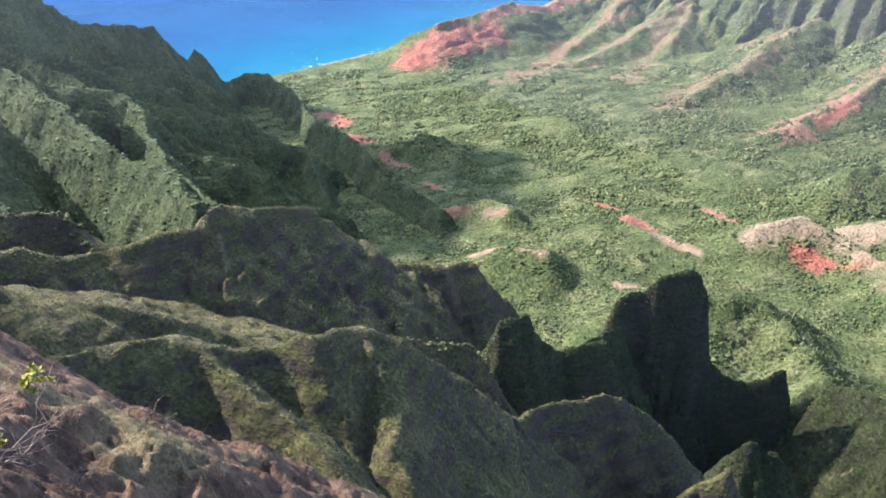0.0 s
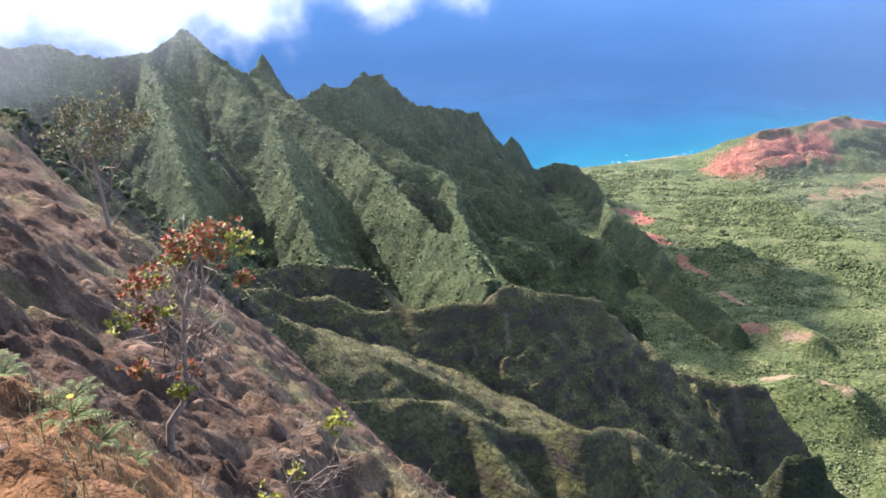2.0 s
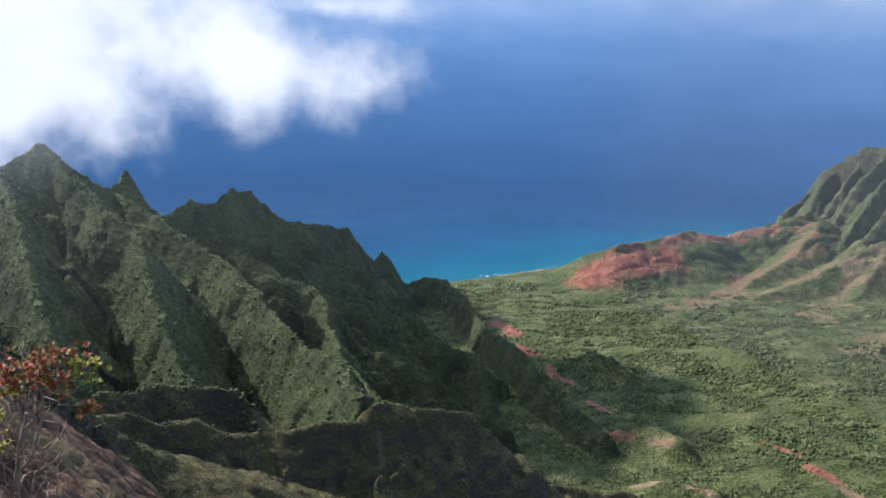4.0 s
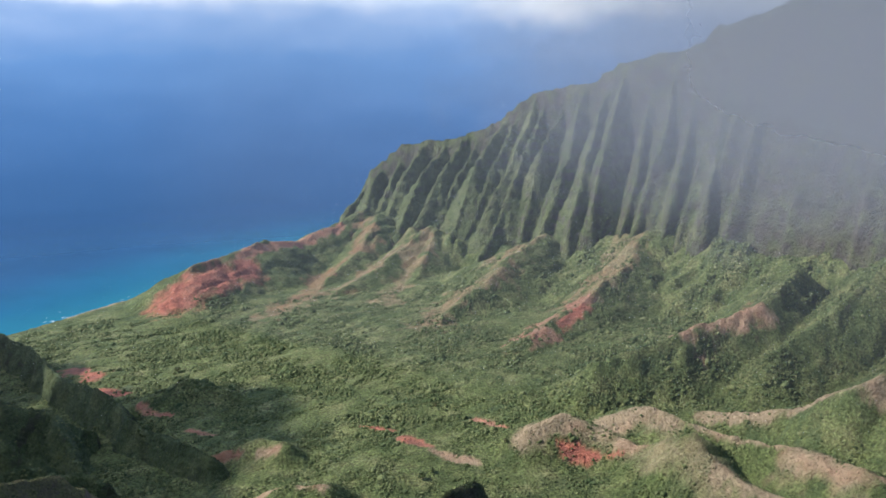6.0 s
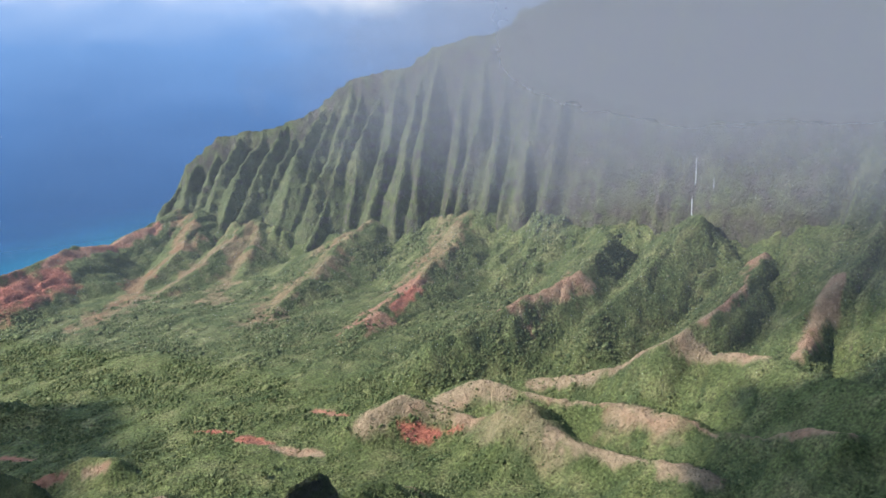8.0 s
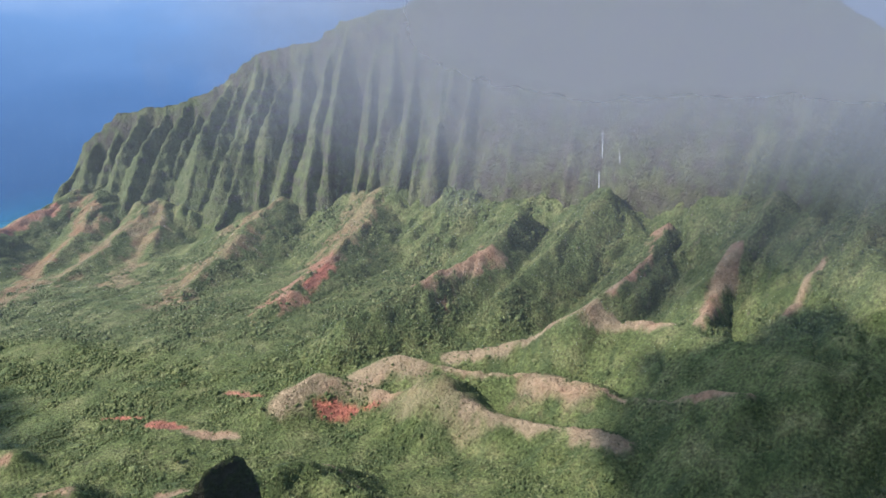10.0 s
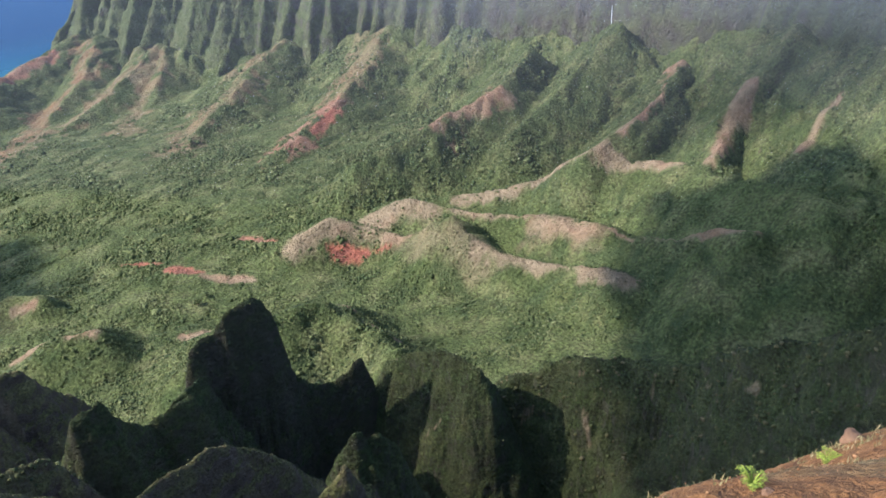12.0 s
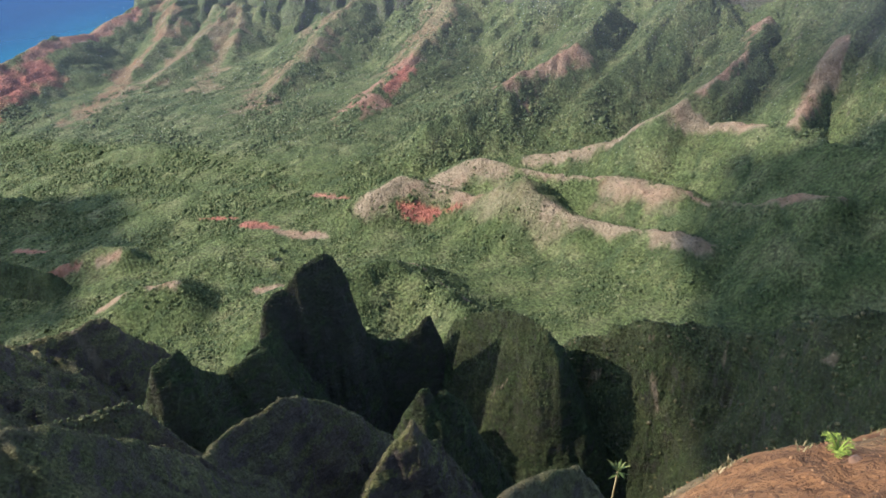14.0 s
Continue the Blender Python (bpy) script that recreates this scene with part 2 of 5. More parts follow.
def leaf_material(name, stops, rough=0.55):
    m = Nodes(name)
    c = m.ramp(m.geo.outputs["Random Per Island"], stops)
    c = m.mix(1.0, c, m.ramp(m.noise(0.05, 4), [(0.3, 0.7), (0.7, 1.25)]), "MULTIPLY")
    return m.colour(c, rough)


MAT_RED_LEAF = leaf_material("leaf_red_green", [(0.0, (0.05, 0.08, 0.015)), (0.3, (0.22, 0.21, 0.035)), (0.5, (0.40, 0.15, 0.05)), (0.8, (0.42, 0.07, 0.045)), (1.0, (0.25, 0.035, 0.035))])
MAT_YELLOW_LEAF = leaf_material("leaf_yellow_green", [(0.0, (0.07, 0.09, 0.015)), (0.5, (0.30, 0.29, 0.04)), (1.0, (0.45, 0.37, 0.05))])
MAT_PALE_LEAF = leaf_material("leaf_olive", [(0.0, (0.10, 0.11, 0.035)), (0.6, (0.20, 0.17, 0.06)), (1.0, (0.32, 0.22, 0.10))])
MAT_FERN = leaf_material("fern_green", [(0.0, (0.035, 0.055, 0.014)), (0.6, (0.08, 0.105, 0.026)), (1.0, (0.17, 0.18, 0.055))], 0.8)
MAT_BRIGHT_FERN = leaf_material("fern_yellow_green", [(0.0, (0.10, 0.15, 0.02)), (0.6, (0.22, 0.27, 0.04)), (1.0, (0.36, 0.38, 0.07))], 0.7)
MAT_GRASS = leaf_material("dry_grass", [(0.0, (0.10, 0.10, 0.03)), (0.5, (0.23, 0.185, 0.085)), (1.0, (0.34, 0.275, 0.145))], 0.8)
m = Nodes("bark")
c = m.ramp(m.noise(0.03, 6, 0.7, stretch=(1, 1, 0.4)), [(0.3, (0.13, 0.088, 0.064)), (0.7, (0.35, 0.27, 0.20))])
m.bump(m.noise(0.012, 5), 0.008)
MAT_BARK = m.colour(c, 0.9)
MAT_PETAL = Nodes("petal").colour((0.75, 0.62, 0.03), 0.6)
m = Nodes("stone")
m.bump(m.noise(0.1, 6), 0.05)
MAT_STONE = m.colour(m.ramp(m.noise(0.3, 6), [(0.3, (0.12, 0.068, 0.04)), (0.7, (0.27, 0.16, 0.09))]), 0.9)
MAT_FALL = Nodes("white_water").colour((0.85, 0.87, 0.88), 0.5)



# ---- plan: crest lines in metres, x right, y towards the sea, z over the sea ----
LM_CREST = [(-1319, 714, 810), (-1250, 882, 758), (-1238, 932, 741), (-1211, 999, 739), (-1189, 1056, 708), (-1162, 1158, 696), (-1146, 1242, 725),
    (-1140, 1288, 680), (-1123, 1342, 643), (-1119, 1397, 614), (-1120, 1447, 641), (-1104, 1484, 579), (-1093, 1517, 531), (-1083, 1621, 542),
    (-1067, 1668, 525), (-1050, 1749, 546), (-1026, 1786, 540), (-992, 1908, 434), (-945, 2020, 404), (-912, 2133, 365), (-881, 2286, 227),
    (-878, 2341, 237), (-863, 2378, 203), (-853, 2424, 99), (-827, 2444, 106), (-787, 2478, 123), (-718, 2488, 122), (-610, 2373, 120),
    (-484, 2126, 121), (-357, 1927, 164), (-234, 1714, 163), (-144, 1594, 173), (-86, 1528, 176)]
LM_S0 = [(-1162, 1158, 696), (-981, 999, 661), (-894, 930, 596), (-810, 858, 515)]
LM_S1 = [(-1146, 1242, 725), (-972, 1194, 643), (-892, 1181, 596), (-834, 1125, 546), (-760, 1055, 478), (-670, 971, 428)]
LM_S2 = [(-1119, 1397, 614), (-994, 1379, 564), (-877, 1362, 514), (-789, 1323, 493), (-680, 1258, 451), (-594, 1201, 420), (-512, 1162, 425),
    (-441, 1105, 407)]
LM_S3 = [(-1083, 1621, 542), (-1005, 1613, 460), (-875, 1596, 419), (-743, 1574, 378), (-677, 1505, 326), (-599, 1419, 284), (-505, 1338, 276)]
LM_S4 = [(-992, 1908, 434), (-870, 1933, 314), (-750, 1962, 243), (-670, 1990, 197), (-513, 1871, 158), (-431, 1789, 188), (-358, 1600, 161),
    (-288, 1462, 140)]
RW_CREST = [(526, 3864, 234), (576, 3807, 362), (694, 3695, 485), (759, 3642, 509), (887, 3541, 516), (1007, 3425, 573), (1117, 3296, 700),
    (1196, 3204, 767), (1252, 3129, 786), (1307, 3030, 820), (1368, 2904, 894), (1426, 2786, 938), (1490, 2650, 968), (1546, 2454, 1058),
    (1618, 2223, 1139), (1708, 1960, 1191), (1766, 1625, 1197), (1889, 1027, 916), (1724, 799, 951), (1429, 455, 1012)]
RW_FOOT = [(322, 3686, 53), (525, 3521, 200), (808, 3179, 216), (984, 2919, 215), (1109, 2766, 262), (1315, 2529, 340), (1423, 2330, 394),
    (1523, 2058, 398), (1628, 1736, 447), (1690, 1485, 485), (1673, 1060, 575), (1493, 629, 658)]
RED_RIDGE = [(498, 3565, 214), (377, 3460, 185), (202, 3344, 152), (62, 3229, 188), (-54, 3130, 162), (-155, 3046, 160), (-196, 3015, 160), (-241, 2980, 84),
    (-329, 2911, 36), (-395, 2853, -8)]
SP1 = [(562, 3455, 212), (435, 3201, 117), (294, 3036, 66), (137, 2757, -12)]
SP2 = [(724, 3220, 202), (501, 3019, 114), (332, 2861, 72), (124, 2677, 22)]
SP3 = [(741, 3195, 195), (610, 2917, 87), (478, 2657, 16)]
SP4 = [(1077, 2800, 257), (976, 2731, 246), (800, 2558, 190), (565, 2333, 117)]
SP5 = [(1315, 2506, 324), (1213, 2367, 277), (997, 2205, 213), (753, 2046, 165)]
SP6 = [(1429, 1840, 392), (1236, 1722, 335), (1008, 1681, 294), (780, 1667, 241)]
SP7 = [(1580, 1414, 423), (1427, 1329, 381), (1287, 1287, 348), (1148, 1281, 310)]
SP8 = [(1498, 1137, 409), (1377, 1080, 383), (1285, 1035, 365)]
SP9 = [(1575, 1649, 481), (1347, 1585, 354), (1156, 1545, 277)]
SP10 = [(1661, 1168, 554), (1506, 1126, 451), (1366, 1110, 388)]
SP11 = [(1637, 965, 562), (1477, 920, 463), (1349, 897, 399)]
HILL1 = [(538, 1464, 209), (621, 1474, 229), (682, 1437, 212), (732, 1355, 202), (773, 1285, 242), (803, 1267, 265), (817, 1186, 233),
    (876, 1080, 226), (913, 994, 252), (929, 909, 273)]
HILL2 = [(726, 1470, 209), (803, 1453, 241), (836, 1388, 234), (896, 1302, 233), (975, 1192, 256), (1024, 1069, 277), (1025, 983, 281),
    (1070, 855, 335), (1078, 761, 378)]
HILL3 = [(942, 1487, 189), (1038, 1396, 228), (1186, 1301, 287), (1236, 1196, 317), (1254, 1087, 344), (1240, 947, 369), (1208, 802, 402),
    (1187, 703, 424)]
RIDGE_A = [(-265, 293, 813), (-260, 304, 801), (-241, 321, 790), (-228, 335, 788), (-212, 349, 776), (-199, 358, 772), (-183, 369, 776),
    (-174, 376, 779), (-160, 384, 778), (-153, 389, 776), (-150, 392, 786), (-144, 400, 784), (-132, 415, 772), (-109, 442, 758), (-99, 454, 738),
    (-86, 467, 722), (-76, 474, 705)]
RIDGE_A2 = [(-76, 474, 705), (-63, 481, 694), (-37, 489, 692), (-10, 495, 691), (-1, 500, 671), (4, 500, 659), (15, 510, 652), (28, 514, 629)]
A_S2 = [(-76, 474, 705), (-65, 445, 703), (-52, 407, 700)]
RIDGE_A0 = [(-312, 365, 773), (-310, 392, 765), (-300, 412, 761), (-289, 433, 753), (-269, 445, 745), (-248, 434, 729)]
RIDGE_B = [(-200, 224, 854), (-189, 236, 836), (-176, 248, 822), (-158, 262, 808), (-136, 274, 797), (-120, 281, 788), (-103, 286, 778),
    (-87, 287, 772)]
RIDGE_C = [(-133, 149, 885), (-123, 163, 869), (-119, 168, 861), (-112, 173, 856), (-104, 180, 855), (-92, 187, 853), (-84, 190, 848),
    (-70, 196, 844), (-62, 199, 843), (-50, 199, 846), (-43, 206, 844), (-36, 211, 840), (-28, 218, 832), (-15, 227, 816), (-3, 238, 795),
    (13, 245, 775)]
RIDGE_C2 = [(-41, 297, 773), (-24, 309, 761), (-7, 320, 756), (1, 330, 732)]
C_S1 = [(-84, 190, 848), (-64, 179, 842), (-44, 166, 836), (-33, 155, 832)]
C_S2 = [(-36, 211, 840), (-27, 196, 830), (-24, 178, 824), (-19, 167, 818)]
RIDGE_D = [(13, 245, 775), (25, 261, 764), (39, 272, 761), (53, 280, 761), (61, 283, 760), (72, 286, 752), (84, 288, 743), (96, 290, 724),
    (110, 290, 705)]
RIDGE_E = [(8, 403, 702), (13, 403, 711), (21, 404, 711), (27, 406, 712), (32, 407, 700), (40, 410, 687), (51, 417, 677), (64, 420, 684), (79, 423, 685)]
RIDGE_P = [(96, 493, 668), (103, 493, 674), (114, 493, 675), (122, 493, 686), (134, 494, 693), (145, 494, 697), (152, 494, 693), (158, 494, 680), (162, 495, 650),
    (168, 496, 626), (177, 496, 609), (190, 496, 601), (202, 496, 595), (213, 495, 601), (222, 494, 612), (226, 494, 612), (234, 492, 588)]
RIDGE_P0 = [(52, 455, 638), (58, 455, 645), (70, 457, 653), (84, 461, 661), (97, 475, 655)]
RIDGE_Q = [(246, 499, 575), (251, 492, 600), (264, 477, 614), (279, 454, 625), (284, 438, 626), (289, 423, 622), (292, 412, 603)]
RIDGE_PK = [(150, 355, 650), (155, 356, 668), (159, 356, 668), (162, 357, 658), (172, 356, 663), (180, 355, 652), (188, 353, 625)]
RIDGE_F = [(70, 229, 738), (91, 238, 754), (100, 242, 759), (110, 244, 743), (128, 244, 703)]
RIDGE_RR = [(325, 456, 557), (338, 447, 580), (357, 431, 588), (362, 427, 598), (372, 412, 605), (401, 369, 616), (416, 329, 633), (415, 287, 668),
    (413, 244, 704), (402, 178, 766)]
RIDGE_G = [(35, 60, 921), (44, 64, 918), (51, 66, 915), (55, 68, 907)]
RIDGE_H = [(-67, 44, 983), (-72, 54, 979), (-74, 60, 974), (-75, 66, 968), (-75, 73, 959)]
FOOT_1 = [(-129, 1555, 108), (-91, 1597, 142), (4, 1590, 175), (51, 1559, 178)]
FOOT_2 = [(-12, 1330, 180), (46, 1339, 205), (109, 1326, 212)]
FOOT_3 = [(-328, 1922, 95), (-252, 1984, 118), (-165, 2013, 140), (-63, 1949, 123)]
FOOT_4 = [(316, 1106, 289), (442, 1094, 273), (480, 1012, 258), (479, 935, 266)]

def nearer(line, share):
    """Draws the far end of a spur in towards the lookout, along the lines of sight."""
    k = [1 - (1 - share) * i / (len(line) - 1) for i in range(len(line))]
    return [(x * q, y * q, EYE + (z - EYE) * q) for (x, y, z), q in zip(line, k)]


LM_S0, LM_S1, LM_S2, LM_S3 = nearer(LM_S0, 0.86), nearer(LM_S1, 0.84), nearer(LM_S2, 0.82), nearer(LM_S3, 0.85)

# ---- terrain arithmetic ----
def hash2(ix, iy, seed):
    h = (ix.astype(np.int64) * 374761393 + iy.astype(np.int64) * 668265263 + seed * 974634777) & 0xFFFFFFFF
    h = ((h ^ (h >> 13)) * 1274126177) & 0xFFFFFFFF
    return ((h ^ (h >> 16)) & 0xFFFF) / 65535.0


def value_noise(x, y, seed):
    ix, iy = np.floor(x), np.floor(y)
    fx, fy = x - ix, y - iy
    fx, fy = fx * fx * fx * (fx * (fx * 6 - 15) + 10), fy * fy * fy * (fy * (fy * 6 - 15) + 10)
    a, b = hash2(ix, iy, seed), hash2(ix + 1, iy, seed)
    c, d = hash2(ix, iy + 1, seed), hash2(ix + 1, iy + 1, seed)
    return (a + (b - a) * fx) * (1 - fy) + (c + (d - c) * fx) * fy


def fbm(x, y, size, octaves=5, seed=1, gain=0.5):
    """Fractal noise, about -1 to 1."""
    total, amp, norm = np.zeros_like(x), 1.0, 0.0
    ca, sa = math.cos(0.6), math.sin(0.6)
    x, y = x / size, y / size
    for o in range(octaves):
        total += amp * (2 * value_noise(x, y, seed + o) - 1)
        norm += amp
        amp *= gain
        x, y = (ca * x - sa * y) * 2.03 + 17.3, (sa * x + ca * y) * 2.03 - 9.1
    return total / norm * 1.6


def along(x, y, line):
    """Distance to a crest line, and the height of the crest there."""
    best, height = np.full(x.shape, 1e9), np.zeros(x.shape)
    for (ax, ay, az), (bx, by, bz) in zip(line, line[1:]):
        ux, uy = bx - ax, by - ay
        t = np.clip(((x - ax) * ux + (y - ay) * uy) / (ux * ux + uy * uy + 1e-6), 0, 1)
        d = np.hypot(x - ax - t * ux, y - ay - t * uy)
        near = d < best
        best = np.where(near, d, best)
        height = np.where(near, az + t * (bz - az), height)
    return best, height


def tent(x, y, line, slope, round_off=3.0):
    """A ridge: its flanks fall from the crest line by slope."""
    top = np.full(x.shape, -1e9)
    for (ax, ay, az), (bx, by, bz) in zip(line, line[1:]):
        ux, uy = bx - ax, by - ay
        t = np.clip(((x - ax) * ux + (y - ay) * uy) / (ux * ux + uy * uy + 1e-6), 0, 1)
        d = np.hypot(x - ax - t * ux, y - ay - t * uy)
        drop = slope * (np.sqrt(d * d + round_off * round_off) - round_off)
        top = np.maximum(top, az + t * (bz - az) - drop)
    return top


def flank(x, y, lines, slope, round_off):
    """Ridges along several crest lines, with the stretch along the crest and the distance from it, for ribs that run downhill."""
    top, run, off = np.full(x.shape, -1e9), np.zeros(x.shape), np.zeros(x.shape)
    at = 0.0
    for k, line in enumerate(lines):
        for (ax, ay, az), (bx, by, bz) in zip(line, line[1:]):
            ux, uy = bx - ax, by - ay
            ln = math.hypot(ux, uy) + 1e-6
            t = np.clip(((x - ax) * ux + (y - ay) * uy) / (ln * ln), 0, 1)
            d = np.hypot(x - ax - t * ux, y - ay - t * uy)
            z = az + t * (bz - az) - (slope[k] if isinstance(slope, tuple) else slope if k == 0 else slope * 0.9) * (np.sqrt(d * d + round_off * round_off) - round_off)
            win = z > top
            side = np.where((x - ax) * uy - (y - ay) * ux > 0, 1.0, -1.0)
            top, run, off = np.where(win, z, top), np.where(win, at + t * ln + 4000 * side, run), np.where(win, d, off)
            at += ln
        at += 900
    return top, run, off


def ledges(z, step, share, phase):
    """Rock bands: flats and drops in turn."""
    return z + share * step / 6.2832 * np.sin(6.2832 * z / step + phase)


def warp(x, y, size, amount, seed):
    return x + amount * fbm(x, y, size, 4, seed), y + amount * fbm(x, y, size, 4, seed + 50)


def smooth_top(a, b, k):
    """The higher of two heights, with a soft hollow where they meet."""
    h = np.clip(0.5 + (a - b) / (2 * k), 0, 1)
    return b + (a - b) * h + k * h * (1 - h)


SPURS = [SP1, SP2, SP3, SP4, SP5, SP6, SP7, SP8, SP9, SP10, SP11]
HILLS = [HILL1, HILL2, HILL3, FOOT_1, FOOT_2, FOOT_3, FOOT_4]


def drainage(x, y):
    """Small along the gullies that run down from the cliffs to the valley's middle."""
    u, v = 0.92 * x + 0.39 * y, 0.92 * y - 0.39 * x
    u, v = u + 60 * fbm(x, y, 240, 3, 17), v + 45 * fbm(x, y, 240, 3, 18)
    return np.abs(fbm(u / 3.2, v, 62, 4, 15))


def ground_height(x, y):
    inland = (3235 + 0.95 * (x + 331) - y) / 1.38
    z = np.where(inland > 0, 3 + 0.09 * inland, 0.2 * inland)
    z = z + fbm(x, y, 220, 5, 3) * np.clip(inland * 0.03, 0, 9)
    flat = z
    z = z - 34 * np.exp(-(((x - 900) / 480) ** 2 + ((y - 1200) / 430) ** 2))
    wx, wy = warp(x, y, 110, 22, 5)
    sx, sy = warp(x, y, 60, 9, 6)
    z = np.maximum(z, tent(wx, wy, RW_FOOT, 0.85, 12) - 38 + 42 * fbm(x, y, 130, 4, 8))
    for k, s in enumerate(SPURS):
        z = np.maximum(z, tent(sx, sy, s, 0.55 if k < 5 else 0.9, 3) + 12)
    z = np.maximum(z, tent(sx, sy, RED_RIDGE, 0.6, 2))
    for h in HILLS:
        z = smooth_top(z, tent(sx, sy, h, 0.72, 7), 6)
    # the lookout's own mountain side
    own = np.maximum(985 - 2.2 * np.maximum(0, y + 10), 850 - 1.1 * np.maximum(0, y - 55))
    own = own + fbm(x, y, 90, 5, 9) * 14 - 170 * np.clip((x - 40) / 160, 0, 1)
    z = np.maximum(z, own)
    gully = np.clip(0.5 - drainage(x, y), 0, 1) * np.clip((z - flat) / 70, 0.12, 1) * 26
    return z - gully + fbm(x, y, 28, 3, 11) * 2.0


def sheet(name, xs, ys, z, mat, keep=None, attrs=None, kind="", label="", category=""):
    """A height sheet over the grid xs by ys."""
    ny, nx = z.shape
    gx, gy = np.meshgrid(xs, ys)
    co = np.stack([gx, gy, z], -1).reshape(-1, 3)
    i = np.arange(ny * nx).reshape(ny, nx)
    quads = np.stack([i[:-1, :-1], i[:-1, 1:], i[1:, 1:], i[1:, :-1]], -1).reshape(-1, 4)
    if keep is not None:
        k = keep.reshape(-1)
        quads = quads[k[quads].any(1)]
        used = np.zeros(ny * nx, bool)
        used[quads] = True
        remap = np.cumsum(used) - 1
        co, quads = co[used], remap[quads]
        if attrs:
            attrs = {a: v.reshape(-1)[used] for a, v in attrs.items()}
    me = bpy.data.meshes.new(name)
    me.vertices.add(len(co))
    me.vertices.foreach_set("co", co.astype(np.float32).ravel())
    me.loops.add(len(quads) * 4)
    me.loops.foreach_set("vertex_index", quads.astype(np.int32).ravel())
    me.polygons.add(len(quads))
    me.polygons.foreach_set("loop_start", np.arange(len(quads), dtype=np.int32) * 4)
    me.polygons.foreach_set("use_smooth", np.ones(len(quads), bool))
    for a, v in (attrs or {}).items():
        me.attributes.new(a, "FLOAT", "POINT").data.foreach_set("value", v.astype(np.float32).ravel())
    me.update(calc_edges=True)
    me.materials.append(mat)
    return tagged(new(name, me), label, category, "", kind)


def bounds(lines, margin, step):
    pts = np.array([p for l in lines for p in l], float)
    lo, hi = pts.min(0) - margin, pts.max(0) + margin
    return np.arange(lo[0], hi[0], step), np.arange(lo[1], hi[1], step)


# ---- sea and valley ----
me = bpy.data.meshes.new("water")
bm = bmesh.new()
bmesh.ops.create_grid(bm, x_segments=40, y_segments=40, size=9000)
bm.to_mesh(me)
bm.free()
me.materials.append(MAT_WATER)
tagged(new("water", me), "deep blue sea with whitecaps, turquoise at the shore", "sea", "", "structure")

# bare earth: from, to, half width, redness
BARE = [
    (860, 2090, 960, 2160, 25, 0.9),
    (592, 1424, 712, 1344, 18, 1.0), (-620, 2965, -345, 3222, 13, 0.0), (-500, 2330, -430, 2280, 36, 0.9), (-390, 2140, -330, 2100, 26, 0.9), (-230, 2080, -150, 2040, 16, 0.5), (-270, 1950, -200, 1890, 12, 0.75), (-150, 1800, -100, 1760, 10, 0.6),
    (-95, 1590, -40, 1575, 11, 0.6), (0, 1560, 40, 1545, 9, 0.2), (-20, 1400, 30, 1380, 10, 0.1), (70, 1340, 110, 1322, 11, 0.1), (225, 1668, 290, 1625, 13, 1.0), (300, 1590, 345, 1530, 15, 0.8), (350, 1510, 420, 1440, 12, 0.2),
    (480, 1640, 545, 1555, 12, 0.6), (440, 1230, 500, 1100, 15, 0.1), (250, 1300, 330, 1260, 14, 0.2), (500, 1050, 520, 980, 10, 0.1),
]


def crest_patches(line, first, last, r, tone, dx=0.0, dy=0.0):
    """Patches of bare earth along a part of a crest, pushed aside onto one flank."""
    return [(a[0] + dx, a[1] + dy, b[0] + dx, b[1] + dy, r, tone) for a, b in list(zip(line, line[1:]))[first:last]]


for line, first, last, r, tone, dx, dy in ((HILL1, 0, 3, 46, 0.02, -8, -12), (HILL1, 3, 6, 52, 0.0, -14, -16), (HILL1, 6, 9, 24, 0.0, -4, -4), (HILL2, 0, 2, 46, 0.0, -8, -6), (HILL2, 2, 4, 15, 0.0, 0, 0), (HILL2, 4, 5, 46, 0.05, -14, -10),
                                           (HILL2, 5, 8, 10, 0.2, 0, 0), (HILL3, 0, 3, 22, 0.0, -4, -4), (HILL3, 3, 4, 14, 0.0, -4, 0), (SP1, 0, 3, 55, 0.6, -34, 0), (SP2, 0, 3, 72, 0.35, -44, 12), (SP3, 0, 2, 53, 0.3, -40, 8), (SP4, 0, 3, 72, 0.3, -44, 16),
                                           (SP5, 0, 2, 72, 0.28, -44, 16), (SP5, 2, 3, 44, 0.5, -24, 8), (SP6, 1, 2, 44, 0.3, -14, 10), (SP7, 0, 2, 28, 0.3, -12, 8), (SP8, 0, 2, 22, 0.2, -8, 4), (SP11, 1, 2, 10, 0.1, 0, 0), (RED_RIDGE, 1, 4, 24, 0.6, 10, -16), (RED_RIDGE, 4, 8, 88, 1.0, 40, -65)):
    BARE += crest_patches(line, first, last, r, tone, dx, dy)


def bare_masks(x, y, patches, size):
    soil, red = np.zeros(x.shape), np.zeros(x.shape)
    n = fbm(x, y, size, 5, 21, 0.65)
    for ax, ay, bx, by, r, tone in patches:
        d, _ = along(x, y, [(ax, ay, 0), (bx, by, 0)])
        m = np.clip((1.0 - d / r + (0.95 if r < 35 else 0.6 if tone == 1.0 or 45 < r <= 52 else 1.3) * n) * (2.2 if r < 35 else 1.5), 0, 1)
        m = m * (0.5 if r > 50 and tone < 0.7 else 1.0)  # the broad flanks are half grown over
        red = np.where(m > soil, tone, red)
        soil = np.maximum(soil, m)
    return soil, np.clip(red + 0.2 * fbm(x, y, size * 0.7, 4, 33), 0, 1)


